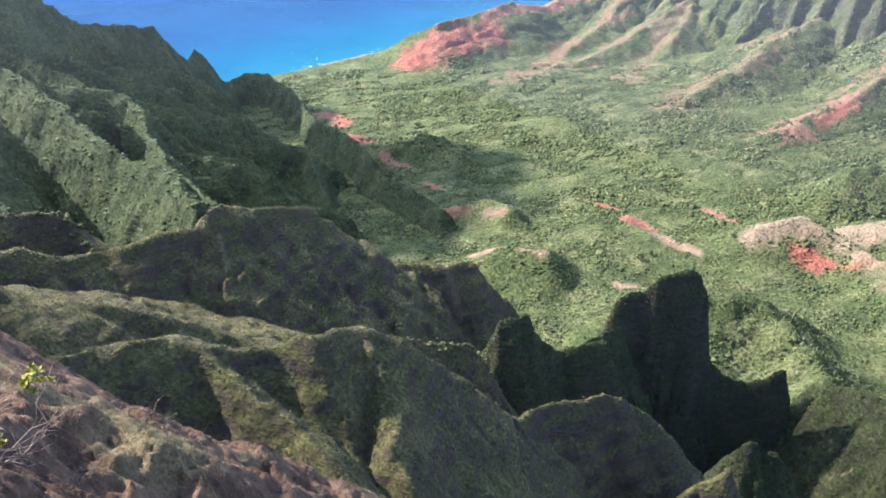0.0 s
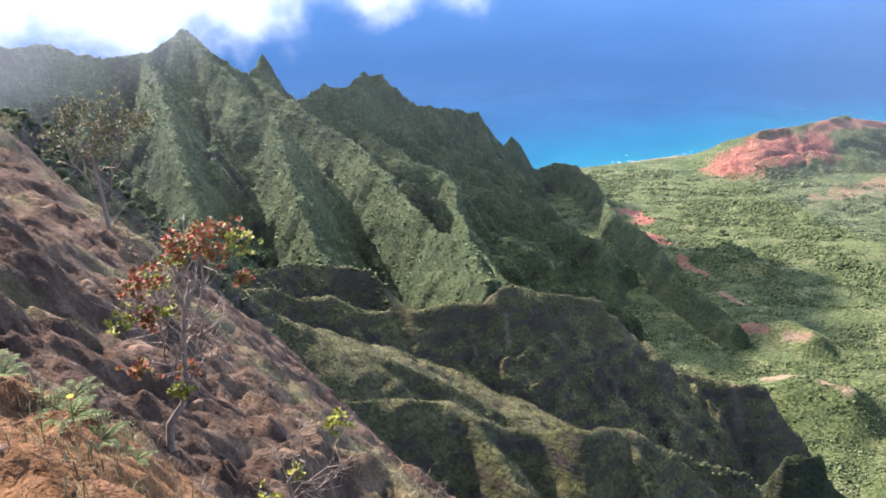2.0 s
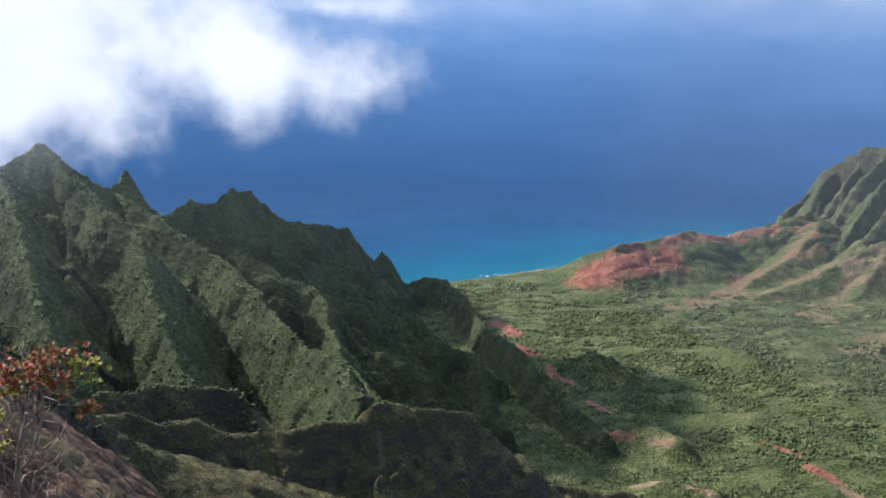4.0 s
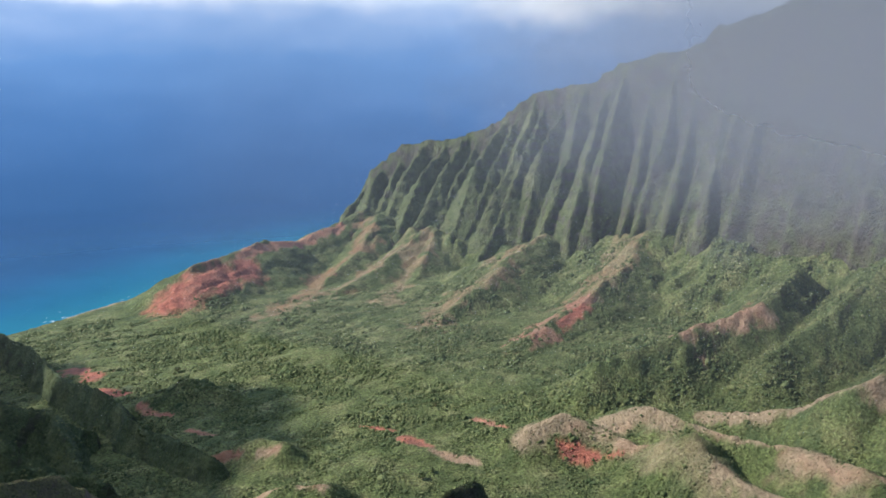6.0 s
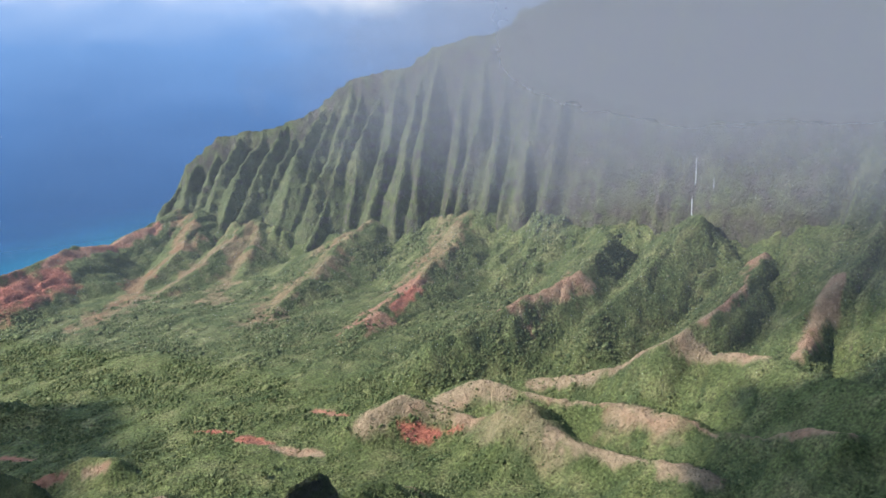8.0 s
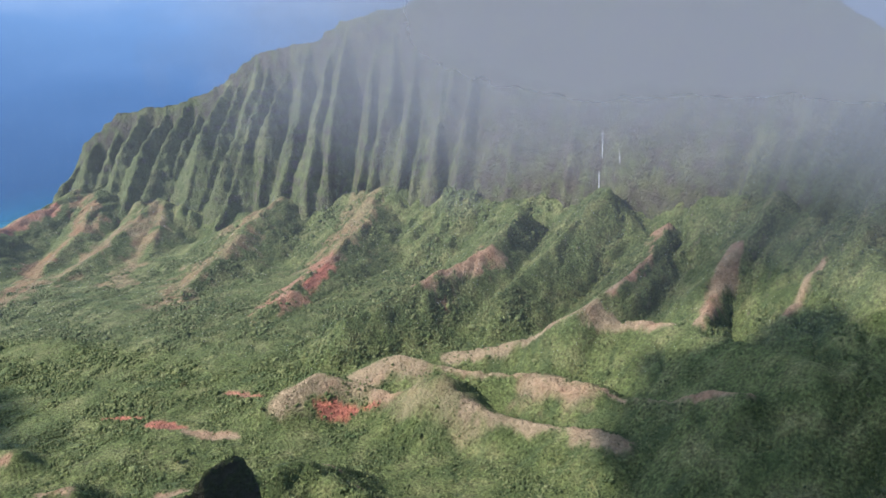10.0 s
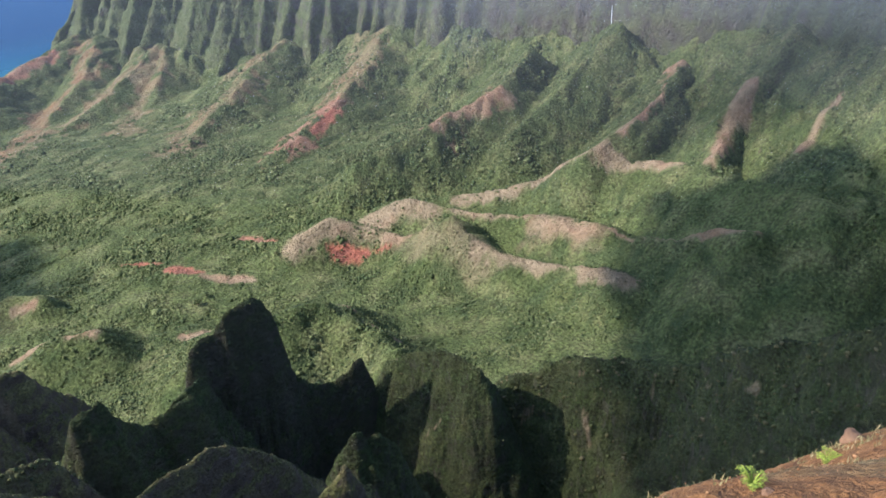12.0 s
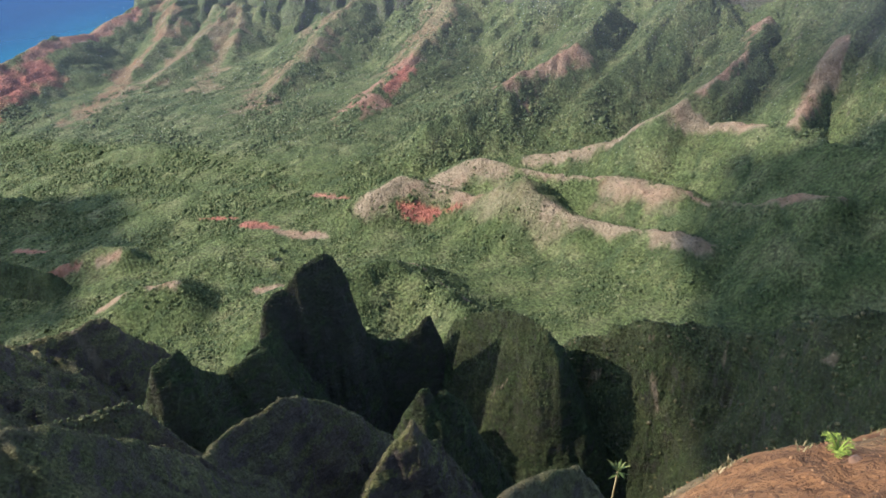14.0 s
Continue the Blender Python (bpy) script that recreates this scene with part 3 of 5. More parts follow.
xs, ys = np.arange(-1300, 2300, 7.5), np.arange(-60, 4400, 7.5)
GX, GY = np.meshgrid(xs, ys)
GZ = ground_height(GX, GY)
soil, red = bare_masks(GX, GY, BARE, 60)
sheet("ground", xs, ys, GZ, MAT_FLOOR, GZ > -12, {"soil": soil, "red": red, "wood": np.clip(1.1 - drainage(GX, GY) * 5 + 0.5 * fbm(GX, GY, 40, 4, 19), 0, 1)}, "structure", "green valley floor of scrub and bare red earth", "valley")


def ground_at(x, y):
    return ground_height(np.asarray(x, float), np.asarray(y, float))


# ---- the wall of fluted cliffs ----
def fluted_spurs(crest, foot, step, seed):
    rng = np.random.default_rng(seed)
    c, ft = np.array(crest, float), np.array(foot, float)
    seg = np.hypot(*(np.diff(c[:, :2], axis=0).T))
    s = np.concatenate([[0], np.cumsum(seg)])
    out, at = [], 30.0
    while at < s[-1] - 20:
        p = np.array([np.interp(at, s, c[:, k]) for k in range(3)])
        d = np.hypot(ft[:, 0] - p[0], ft[:, 1] - p[1])
        j = int(np.argmin(d))
        k = min(max(j, 1), len(ft) - 2)
        best, q = 1e9, ft[j]
        for a, b in ((ft[k - 1], ft[k]), (ft[k], ft[k + 1])):
            u = b - a
            t = np.clip(np.dot((p - a)[:2], u[:2]) / np.dot(u[:2], u[:2]), 0, 1)
            if np.hypot(*(a + t * u - p)[:2]) < best:
                best, q = np.hypot(*(a + t * u - p)[:2]), a + t * u
        reach = rng.uniform(0.8, 1.3)
        p = p - np.array([0, 0, rng.uniform(0, 25)])
        mid = p + (q - p) * 0.5 * reach + np.append(rng.normal(0, 12, 2), rng.uniform(10, 55))
        end = p + (q - p) * reach + np.append(rng.normal(0, 16, 2), 8 + 0.45 * (p[2] - q[2]) * max(0, reach - 1))
        out.append([tuple(p), tuple(mid), tuple(end)])
        at += step * rng.uniform(0.6, 1.5)
    return out


def fall_of(line):
    (ax, ay, az), (bx, by, bz) = line[0], line[-1]
    return (az - bz) / (math.hypot(bx - ax, by - ay) + 1.0)


xs, ys = bounds([RW_CREST, RW_FOOT], 150, 6.5)
X, Y = np.meshgrid(xs, ys)
wx, wy = warp(X, Y, 60, 9, 61)
z = tent(wx, wy, RW_CREST, 6.0, 4)
for s in fluted_spurs(RW_CREST, RW_FOOT, 165, 5):
    z = np.maximum(z, tent(wx, wy, s, max(1.9, 1.5 * fall_of(s)), 2))
for s in fluted_spurs(RW_CREST, RW_FOOT, 85, 6):
    z = np.maximum(z, tent(wx, wy, s, max(2.2, 1.6 * fall_of(s)), 2) - 42)
z += fbm(X, Y, 30, 4, 71) * 5 + fbm(X, Y, 160, 3, 72) * 10
z = ledges(z, 46, 0.75, 1.5 * fbm(X, Y, 200, 3, 73))
worn = z
for _ in range(6):
    q = np.pad(worn, 1, mode="edge")
    worn = (2 * q[1:-1, 1:-1] + q[:-2, 1:-1] + q[2:, 1:-1] + q[1:-1, :-2] + q[1:-1, 2:]) / 6
z = z + (worn - z) * np.clip((X - 1250) / 250, 0.05, 1)
WALL_GRID = (xs, ys, z)
sheet("cliff_wall", xs, ys, z, MAT_WALL, z > ground_at(X, Y) - 15, None, "", "wall of green fluted cliffs with dark gullies", "cliff")

# ---- the mountain by the sea ----
# free-standing teeth of the crest: place, height, half width, drop over that width
SPIKES = [(-1120, 1447, 646, 20, 42), (-1083, 1621, 549, 16, 26), (-1050, 1749, 552, 24, 30), (-1146, 1242, 731, 26, 30), (-878, 2341, 243, 17, 46)]
xs, ys = bounds([LM_CREST, LM_S1, LM_S2, LM_S4], 170, 5.0)
X, Y = np.meshgrid(xs, ys)
wx, wy = warp(X, Y, 55, 8, 81)
z, run, off = flank(wx, wy, [LM_CREST, LM_S0, LM_S1, LM_S2, LM_S3, LM_S4], 1.62, 2)
for s in fluted_spurs(LM_CREST[:20], LM_S0[-1:] + LM_S1[-1:] + LM_S2[-1:] + LM_S3[-1:] + LM_S4[-3:], 90, 7):
    z = np.maximum(z, tent(wx, wy, s, 1.8, 3) - 48)
z -= np.clip((off - 4) / 70, 0, 1) * (52 * np.abs(fbm(run + 10 * fbm(X, Y, 60, 3, 86), off * 0.16, 85, 4, 85)) + 9 * np.abs(fbm(X, Y, 40, 4, 87)))
z = ledges(z, 19, 0.8, 2.5 * fbm(X, Y, 120, 3, 84)) + fbm(X, Y, 20, 4, 83) * 4
for px, py, pz, w, h in SPIKES:
    d = np.hypot((X - px) + 0.25 * (Y - py), (Y - py) * 0.55)
    z = np.maximum(z, pz - h * (d / w) ** 1.25)
MOUNTAIN = sheet("sea_mountain", xs, ys, z, MAT_MOUNT, z > ground_at(X, Y) - 15, None, "", "dark jagged green mountain ridge dropping to the sea", "mountain")


# ---- the ridges below the lookout ----
def ridge(name, lines, slope, step, mat, label, category, margin, amount=4.0, size=26.0, round_off=1.5, seed=1, rough=1.4, floor=None, gullies=9.0, bare=()):
    xs, ys = bounds(lines, margin, step)
    X, Y = np.meshgrid(xs, ys)
    wx, wy = warp(X, Y, size, amount, seed)
    z, run, off = flank(wx, wy, lines, slope, round_off)
    rib = fbm(run + 0.25 * size * fbm(X, Y, size, 3, seed + 9), off * 0.2, size * 0.42, 5, seed + 7, 0.6)
    z -= np.clip((off - 2) / 22, 0, 1) * gullies * (1.15 * np.abs(rib) + 0.3 * np.abs(fbm(X, Y, size * 0.5, 4, seed + 8)))
    z = ledges(z, 7.0 * rough, 0.4, 3 * fbm(X, Y, 40, 3, seed + 5))
    z += fbm(X, Y, 9, 5, seed + 3, 0.6) * rough * 1.1 + fbm(X, Y, 40, 3, seed + 4) * rough * 1.3
    base = ground_at(X, Y) - 8
    if floor is not None:
        base = np.maximum(base, floor)
    soil, red = bare_masks(X, Y, bare, 6)
    return sheet(name, xs, ys, z, mat, z > base, {"soil": soil, "red": red * 0.3} if bare else None, "", label, category)


RIDGES = []
RIDGES.append((ridge("grassy_ridge", [RIDGE_A, RIDGE_A2, A_S2], (0.98, 1.5, 1.3), 1.8, MAT_RIDGE, "green ridge with a ragged grassy crest and dark rock flank", "ridge", 150, seed=101, bare=[(-25, 490, -14, 474, 2.4, 0.2), (-152, 392, -140, 375, 1.6, 0.0)]), [RIDGE_A, RIDGE_A2, A_S2], 1000, 5, 0.2, 0.8))
RIDGES.append((ridge("bushy_ridge", [RIDGE_A0], 1.4, 2.2, MAT_RIDGE, "dark low ridge with bushes along its crest", "ridge", 120, seed=111), [RIDGE_A0], 350, 5, 0.6, 2.0))
RIDGES.append((ridge("grassy_ridge", [RIDGE_B], 0.75, 1.4, MAT_RIDGE, "olive grassy ridge with a lit sloping crest", "ridge", 90, seed=121, rough=0.9, gullies=3.0), [RIDGE_B], 600, 5, 0.12, 0.45))
RIDGES.append((ridge("grassy_ridge", [RIDGE_C, C_S1, C_S2], (1.3, 1.35, 1.35), 1.1, MAT_RIDGE, "olive grassy ridge with a scalloped crest", "ridge", 110, 3.0, 20, 1.5, 131, 0.9, gullies=3.0), [RIDGE_C, C_S1, C_S2], 1200, 6, 0.1, 0.4))
RIDGES.append((ridge("grassy_knoll", [RIDGE_C2], 1.8, 1.4, MAT_RIDGE, "small green knob behind a grassy ridge", "ridge", 60, seed=141), [RIDGE_C2], 250, 5, 0.5, 1.2))
RIDGES.append((ridge("grassy_ridge", [RIDGE_D], 1.65, 1.3, MAT_RIDGE, "rounded dark green ridge above a deep gully", "ridge", 80, seed=151, gullies=4.5), [RIDGE_D], 500, 5, 0.12, 0.45))
RIDGES.append((ridge("rock_pinnacle", [RIDGE_E], 3.0, 1.3, MAT_ROCKY, "small dark green rock pinnacle", "pinnacle", 60, 3, 18, seed=161), [RIDGE_E], 200, 5, 0.15, 0.6))
RIDGES.append((ridge("rock_pinnacle", [RIDGE_P, RIDGE_P0], (5.2, 2.2), 1.2, MAT_ROCKY, "tall dark rock pinnacle with a sheer face", "pinnacle", 64, 1.5, 14, 0.8, 171, 1.7, gullies=13.0), [RIDGE_P], 260, 4, 0.35, 0.9))
RIDGES.append((ridge("rock_pinnacle", [RIDGE_Q], 2.1, 1.5, MAT_ROCKY, "broad pale green rock tower with rocky bands", "pinnacle", 70, 3, 18, seed=181, gullies=5.0, bare=[(250, 436, 262, 430, 1.3, 0.0)]), [RIDGE_Q], 220, 4, 0.35, 0.9))
RIDGES.append((ridge("rock_pinnacle", [RIDGE_PK], 2.4, 1.2, MAT_ROCKY, "small double rock spire covered in moss", "pinnacle", 60, 2, 14, seed=191), [RIDGE_PK], 160, 3, 0.25, 0.6))
RIDGES.append((ridge("rock_pinnacle", [RIDGE_F], 2.0, 1.1, MAT_RIDGE, "steep green cone of rock and grass", "pinnacle", 80, 2, 14, seed=201), [RIDGE_F], 350, 6, 0.12, 0.45))
RIDGES.append((ridge("cliff_ridge", [RIDGE_RR], 2.0, 2.0, MAT_ROCKY, "long dark green cliff with pale rock scars", "cliff", 160, 6, 34, seed=211, rough=1.8, gullies=8.0, bare=[(365, 382, 362, 366, 2.2, 0.0), (338, 424, 343, 418, 1.3, 0.0), (398, 345, 397, 341, 1.0, 0.0), (395, 264, 396, 256, 1.4, 0.0), (402, 300, 401, 296, 1.2, 0.0), (374, 398, 377, 395, 1.0, 0.0)]), [RIDGE_RR], 3200, 60, 0.6, 2.0))
RIDGES.append((ridge("grassy_ridge", [RIDGE_G], 1.6, 0.5, MAT_RIDGE, "near grassy knoll edge", "ridge", 25, 1.0, 7, 1.0, 221, 0.5), [RIDGE_G], 200, 4, 0.05, 0.16))
RIDGES.append((ridge("grassy_ridge", [RIDGE_H], 1.7, 0.8, MAT_RIDGE, "bright green grassy spur behind the bare slope", "ridge", 45, 1.5, 10, 1.0, 231, 0.5), [RIDGE_H], 700, 6, 0.2, 0.6))


# ---- the bare slope at the lookout ----
BROW = [(-37, 25.4, -10.3), (-28.7, 21.8, -10.8), (-22.9, 19.4, -10.6), (-18.4, 17, -10.4), (-13.6, 14.6, -10.9), (-8.2, 11.35, -9.9), (-5.7, 9.4, -8.8), (-4.2, 8, -7.9)]
SLOPE = [(-3.95, 2.36, -2.4), (-3.75, 3.3, -3.9), (-5.2, 4.7, -5.0), (-2.45, 1.35, -1.96), (-9.2, 7.7, -6.06), (-17.7, 13, -7.9), (-11.7, 7.6, -4.9),
         (0, 0, -1.62), (0, 0.7, -1.7), (0, -3, -1.5), (-3, -2, -1.6), (2, -1, -1.6), (5, -2, -1.6), (-0.2, 1.5, -2.7), (-1.4, 1.9, -2.7), (0.9, 1.5, -2.5),
         (1.88, 1.14, -1.92), (1.5, 0.78, -1.66), (1.54, 1.5, -2.5), (2.0, 1.5, -2.45), (2.37, 1.55, -2.6), (2.72, 1.45, -2.6), (5, 1.5, -3.1),
         (2, 3.4, -5.8), (5, 3.8, -6), (1.7, 2.1, -3.6), (2.6, 2.3, -4.0), (3.2, 2.0, -3.6), (5, 2.3, -4.2), (0, 3.2, -5.8), (-1.6, 4.4, -7.2), (-2.4, 6.5, -9.5), (6, 9, -16), (1, 9, -16), (6, 20, -35), (0, 18, -32), (6, 34, -60), (-8, 34, -48), (-25, 34, -34), (-46, 34, -22), (-40, 0, 2), (-20, 0, 0.5), (-12, 1, -1.0), (-10, -6, 0.5), (5, -6, -1), (-40, 12, -3)]
BROW = [(x, y, z - 0.5) for x, y, z in BROW]
knots = BROW + SLOPE + [(x + 3.5, y + 6, z - 9) for x, y, z in BROW] + [(x + 0.9, y + 1.5, z - 2.2) for x, y, z in BROW]
K = np.array(knots, float)


def spline_kernel(r):
    return -r


n_k = len(K)
A = np.zeros((n_k + 3, n_k + 3))
A[:n_k, :n_k] = spline_kernel(np.hypot(K[:, None, 0] - K[None, :, 0], K[:, None, 1] - K[None, :, 1])) - np.eye(n_k) * 0.01
A[:n_k, n_k:], A[n_k:, :n_k] = np.c_[np.ones(n_k), K[:, :2]], np.c_[np.ones(n_k), K[:, :2]].T
coef = np.linalg.solve(A, np.r_[K[:, 2], 0, 0, 0])


def slope_height(x, y):
    x, y = np.asarray(x, float), np.asarray(y, float)
    z = coef[n_k] + coef[n_k + 1] * x + coef[n_k + 2] * y
    for i in range(n_k):
        z = z + coef[i] * spline_kernel(np.hypot(x - K[i, 0], y - K[i, 1]))
    far = np.clip(np.hypot(x, y) / 6, 0.06, 1)
    left = np.clip(0.5 - x * 0.4, 0, 1)
    rill = np.abs(fbm(x + 0.6 * y, (y - 0.4 * x) * 0.6, 2.2, 6, 301, 0.6))
    clod = np.abs(fbm(x + 0.2 * fbm(x, y, 0.8, 3, 312), y, 1.5, 4, 313, 0.55))
    lump = np.abs(fbm(x, y, 0.5, 4, 311, 0.55))
    z = z + left * far * (0.26 - 0.5 * rill + 0.40 * fbm(x, y, 3.6, 4, 305) - 0.34 * clod * clod - 0.2 * lump)
    z = z + left * far * 0.13 * fbm(x, y, 0.7, 6, 307, 0.7) + (0.025 + 0.02 * left) * fbm(x, y, 0.3, 5, 309, 0.65) - 0.04 * np.abs(fbm(x, y, 0.16, 4, 315)) * (1 + left)
    return z + EYE


def spaced(lo, hi, step, grow):
    right, left = [0.0], [0.0]
    while right[-1] < hi:
        right.append(right[-1] + step * (1 + grow * right[-1]))
    while left[-1] > lo:
        left.append(left[-1] - step * (1 + grow * -left[-1]))
    return np.array(left[:0:-1] + right)


xs, ys = spaced(-46, 6, 0.04, 0.16), spaced(-6, 34, 0.04, 0.17)
X, Y = np.meshgrid(xs, ys)
Z = slope_height(X, Y)
near = np.hypot(X, Y)
red = np.clip((3.7 - np.hypot(X + 2, Y - 0.5)) / 0.6 + 0.9 * fbm(X, Y, 1.2, 4, 41), 0, 1)
red = np.maximum(red, np.clip((X - 0.2 + 0.4 * fbm(X, Y, 1.5, 3, 43)) * 2, 0, 1))
soil = np.clip(2.2 * fbm(X, Y, 3.0, 5, 45) - 0.9, 0, 1) * np.clip(near / 6, 0, 1)
soil = np.maximum(soil, np.clip(1.0 - np.abs(-2.3 - (Z - EYE)) * 2.2 + 0.5 * fbm(X, Y, 0.4, 4, 49), 0, 1) * (X > 0.5))
soil = np.maximum(soil, np.clip(1.1 - along(X, Y, BROW)[0] / 0.8 + 0.8 * fbm(X, Y, 1.5, 4, 47), 0, 1))
sheet("bare_slope", xs, ys, Z, MAT_EARTH, None, {"soil": soil, "red": red}, "structure", "eroded brown and orange earth slope at the lookout", "slope")


# ---- growth on the valley floor ----
def clumps(name, pts, radii, mat, label, category, seed, squash=0.8, far=False):
    """Many small uneven crowns in one mesh; those far off have fewer faces."""
    rng = np.random.default_rng(seed)
    bm = bmesh.new()
    bmesh.ops.create_icosphere(bm, subdivisions=1, radius=1.0)
    v = np.array([q.co for q in bm.verts])
    f = np.array([[q.index for q in p.verts] for p in bm.faces])
    bm.free()
    if far:
        v = np.array([(1, 0, 0), (0, 1, 0), (-1, 0, 0), (0, -1, 0), (0, 0, 1), (0, 0, -1)], float)
        f = np.array([(0, 1, 4), (1, 2, 4), (2, 3, 4), (3, 0, 4), (1, 0, 5), (2, 1, 5), (3, 2, 5), (0, 3, 5)])
    n = len(pts)
    jit = 1 + rng.uniform(-0.45, 0.4, (n, len(v), 1))
    co = v[None] * jit * radii[:, None, None] * (np.array([1, 1, squash]) * rng.uniform(0.7, 1.35, (n, 1, 3)))
    a = rng.uniform(0, 6.2832, (n, 1))
    co = np.stack([co[..., 0] * np.cos(a) - co[..., 1] * np.sin(a), co[..., 0] * np.sin(a) + co[..., 1] * np.cos(a), co[..., 2]], -1)
    co += pts[:, None, :]
    faces = (f[None] + (np.arange(n) * len(v))[:, None, None]).reshape(-1, 3)
    co = co.reshape(-1, 3)
    me = bpy.data.meshes.new(name)
    me.vertices.add(len(co))
    me.vertices.foreach_set("co", co.astype(np.float32).ravel())
    me.loops.add(faces.size)
    me.loops.foreach_set("vertex_index", faces.astype(np.int32).ravel())
    me.polygons.add(len(faces))
    me.polygons.foreach_set("loop_start", np.arange(len(faces), dtype=np.int32) * 3)
    me.polygons.foreach_set("use_smooth", np.ones(len(faces), bool))
    me.update(calc_edges=True)
    me.materials.append(mat)
    return tagged(new(name, me), label, category, "", "stuff")


rng = np.random.default_rng(12)
n = 330000
dist = rng.uniform(0.0, 1.0, n) ** 0.8 * 2050 + 850
az = np.radians(rng.uniform(-24, 66, n))
px, py = dist * np.sin(az), dist * np.cos(az)
s_m, _ = bare_masks(px, py, BARE, 60)
pz = ground_at(px, py)
inland = (3235 + 0.95 * (px + 331) - py) / 1.38
dens = fbm(px, py, 130, 4, 51)
ok = (s_m < rng.uniform(0.0, 1.15, n) ** 2.2) & (inland > 60) & (pz < 760) & (rng.uniform(-0.6, 0.6, n) < dens * 1.2 + fbm(px, py, 30, 3, 53) + 0.8 - 2.6 * drainage(px, py))
pts = np.stack([px, py, pz + 0.9], -1)[ok][:105000]
dist = dist[ok][:105000]
wooded = np.clip(0.5 - 2.0 * drainage(pts[:, 0], pts[:, 1]) + 0.5 * fbm(pts[:, 0], pts[:, 1], 130, 4, 51), 0, 1)
rad = np.exp(rng.normal(0.6, 0.42, len(pts))) * (0.9 + 0.75 * wooded) * np.clip(dist / 1700, 0.5, 1.3)
close = dist < 1350
clumps("scrub_trees", pts[close], rad[close], MAT_CANOPY, "scrub and small trees over the valley floor", "trees", 13, 0.65)
clumps("scrub_trees", pts[~close], rad[~close] * 1.15, MAT_CANOPY, "woods and scrub below the far cliffs", "trees", 14, 0.8, True)

# ---- vapour: haze over the valley, mist on the cliffs, unseen clouds for shade ----
def grid_part(name, xs, ys, fn, mat, parent):
    """A curved sheet of vapour under its cloud."""
    bm = bmesh.new()
    rows = [[bm.verts.new(fn(u, v)) for u in xs] for v in ys]
    for r0, r1 in zip(rows, rows[1:]):
        for a, b, c, d in zip(r0, r0[1:], r1[1:], r1):
            bm.faces.new((a, b, c, d)).smooth = True
    me = bpy.data.meshes.new(name)
    bm.to_mesh(me)
    bm.free()
    me.materials.append(mat)
    ob = new(name, me)
    ob.parent = parent
    return ob


def vapour_level(name, density, size, lo, hi, shape, tint=(0.9, 0.9, 0.9), billow=1.5, haze=None):
    """shape(nodes, sep) gives the level of the vapour before its billows."""
    m = Nodes(name)
    m.n.remove(m.bsdf)
    sep = m.n.new("ShaderNodeSeparateXYZ")
    m.link(m.geo.outputs["Position"], sep.inputs[0])
    n = m.noise(size, 7, 0.55, stretch=(1, 1, 1.3))
    d = m.math("ADD", shape(m, sep), m.math("MULTIPLY", m.math("SUBTRACT", n, 0.5), billow))
    a = m.math("MULTIPLY", m.ramp(d, [(lo, 0.0), (hi, 1.0)]), density)
    if haze:
        rise, turn = sight(m, sep)
        a = m.math("ADD", a, m.math("MULTIPLY", m.math("MULTIPLY", ramp_of(m, rise, haze[0], haze[1]), ramp_of(m, turn, haze[3], haze[4])), haze[2]))
    white = m.n.new("ShaderNodeAddShader")
    for k, (kind, way) in enumerate((("ShaderNodeBsdfDiffuse", 1), ("ShaderNodeBsdfTranslucent", -1))):
        drops, facing = m.n.new(kind), m.n.new("ShaderNodeCombineXYZ")
        drops.inputs["Color"].default_value = (*tint, 1)
        for i in range(3):
            facing.inputs[i].default_value = to_sun[i] * way  # it scatters evenly, whichever way its sheet lies
        m.link(facing.outputs[0], drops.inputs["Normal"])
        m.link(drops.outputs[0], white.inputs[k])
    clear, mx = m.n.new("ShaderNodeBsdfTransparent"), m.n.new("ShaderNodeMixShader")
    m.link(a, mx.inputs[0])
    m.link(clear.outputs[0], mx.inputs[1])
    m.link(white.outputs[0], mx.inputs[2])
    m.link(mx.outputs[0], m.out.inputs[0])
    return m.mat


def ramp_of(m, socket, lo, hi):
    r = m.n.new("ShaderNodeMapRange")
    r.interpolation_type = "SMOOTHSTEP"
    r.inputs["From Min"].default_value, r.inputs["From Max"].default_value = lo, hi
    m.link(socket, r.inputs["Value"])
    return r.outputs[0]


def ball(m, centre, radius):
    v, s, ln = m.n.new("ShaderNodeVectorMath"), m.n.new("ShaderNodeVectorMath"), m.n.new("ShaderNodeVectorMath")
    v.operation, s.operation, ln.operation = "SUBTRACT", "DIVIDE", "LENGTH"
    v.inputs[1].default_value, s.inputs[1].default_value = centre, radius
    m.link(m.geo.outputs["Position"], v.inputs[0])
    m.link(v.outputs[0], s.inputs[0])
    m.link(s.outputs[0], ln.inputs[0])
    return m.math("SUBTRACT", 1.0, ln.outputs["Value"])


steps = [i / 12 for i in range(13)]
# mist that drifts between the near ridges and the far cliffs, thickest over their tops
mist = tagged(new("mist"), "grey mist drifting before the far cliffs", "mist")


def inland_mist(m, s):
    """Thickest on the heights inland, thin over the valley."""
    rise, turn = sight(m, s)
    thick = m.math("MULTIPLY", ramp_of(m, rise, -0.25, -0.02), ramp_of(m, turn, 0.12, 0.72))
    low = m.math("MULTIPLY", ramp_of(m, rise, -0.34, -0.14), ramp_of(m, turn, 0.1, 0.55))
    return m.math("ADD", thick, m.math("MULTIPLY", low, 0.28))


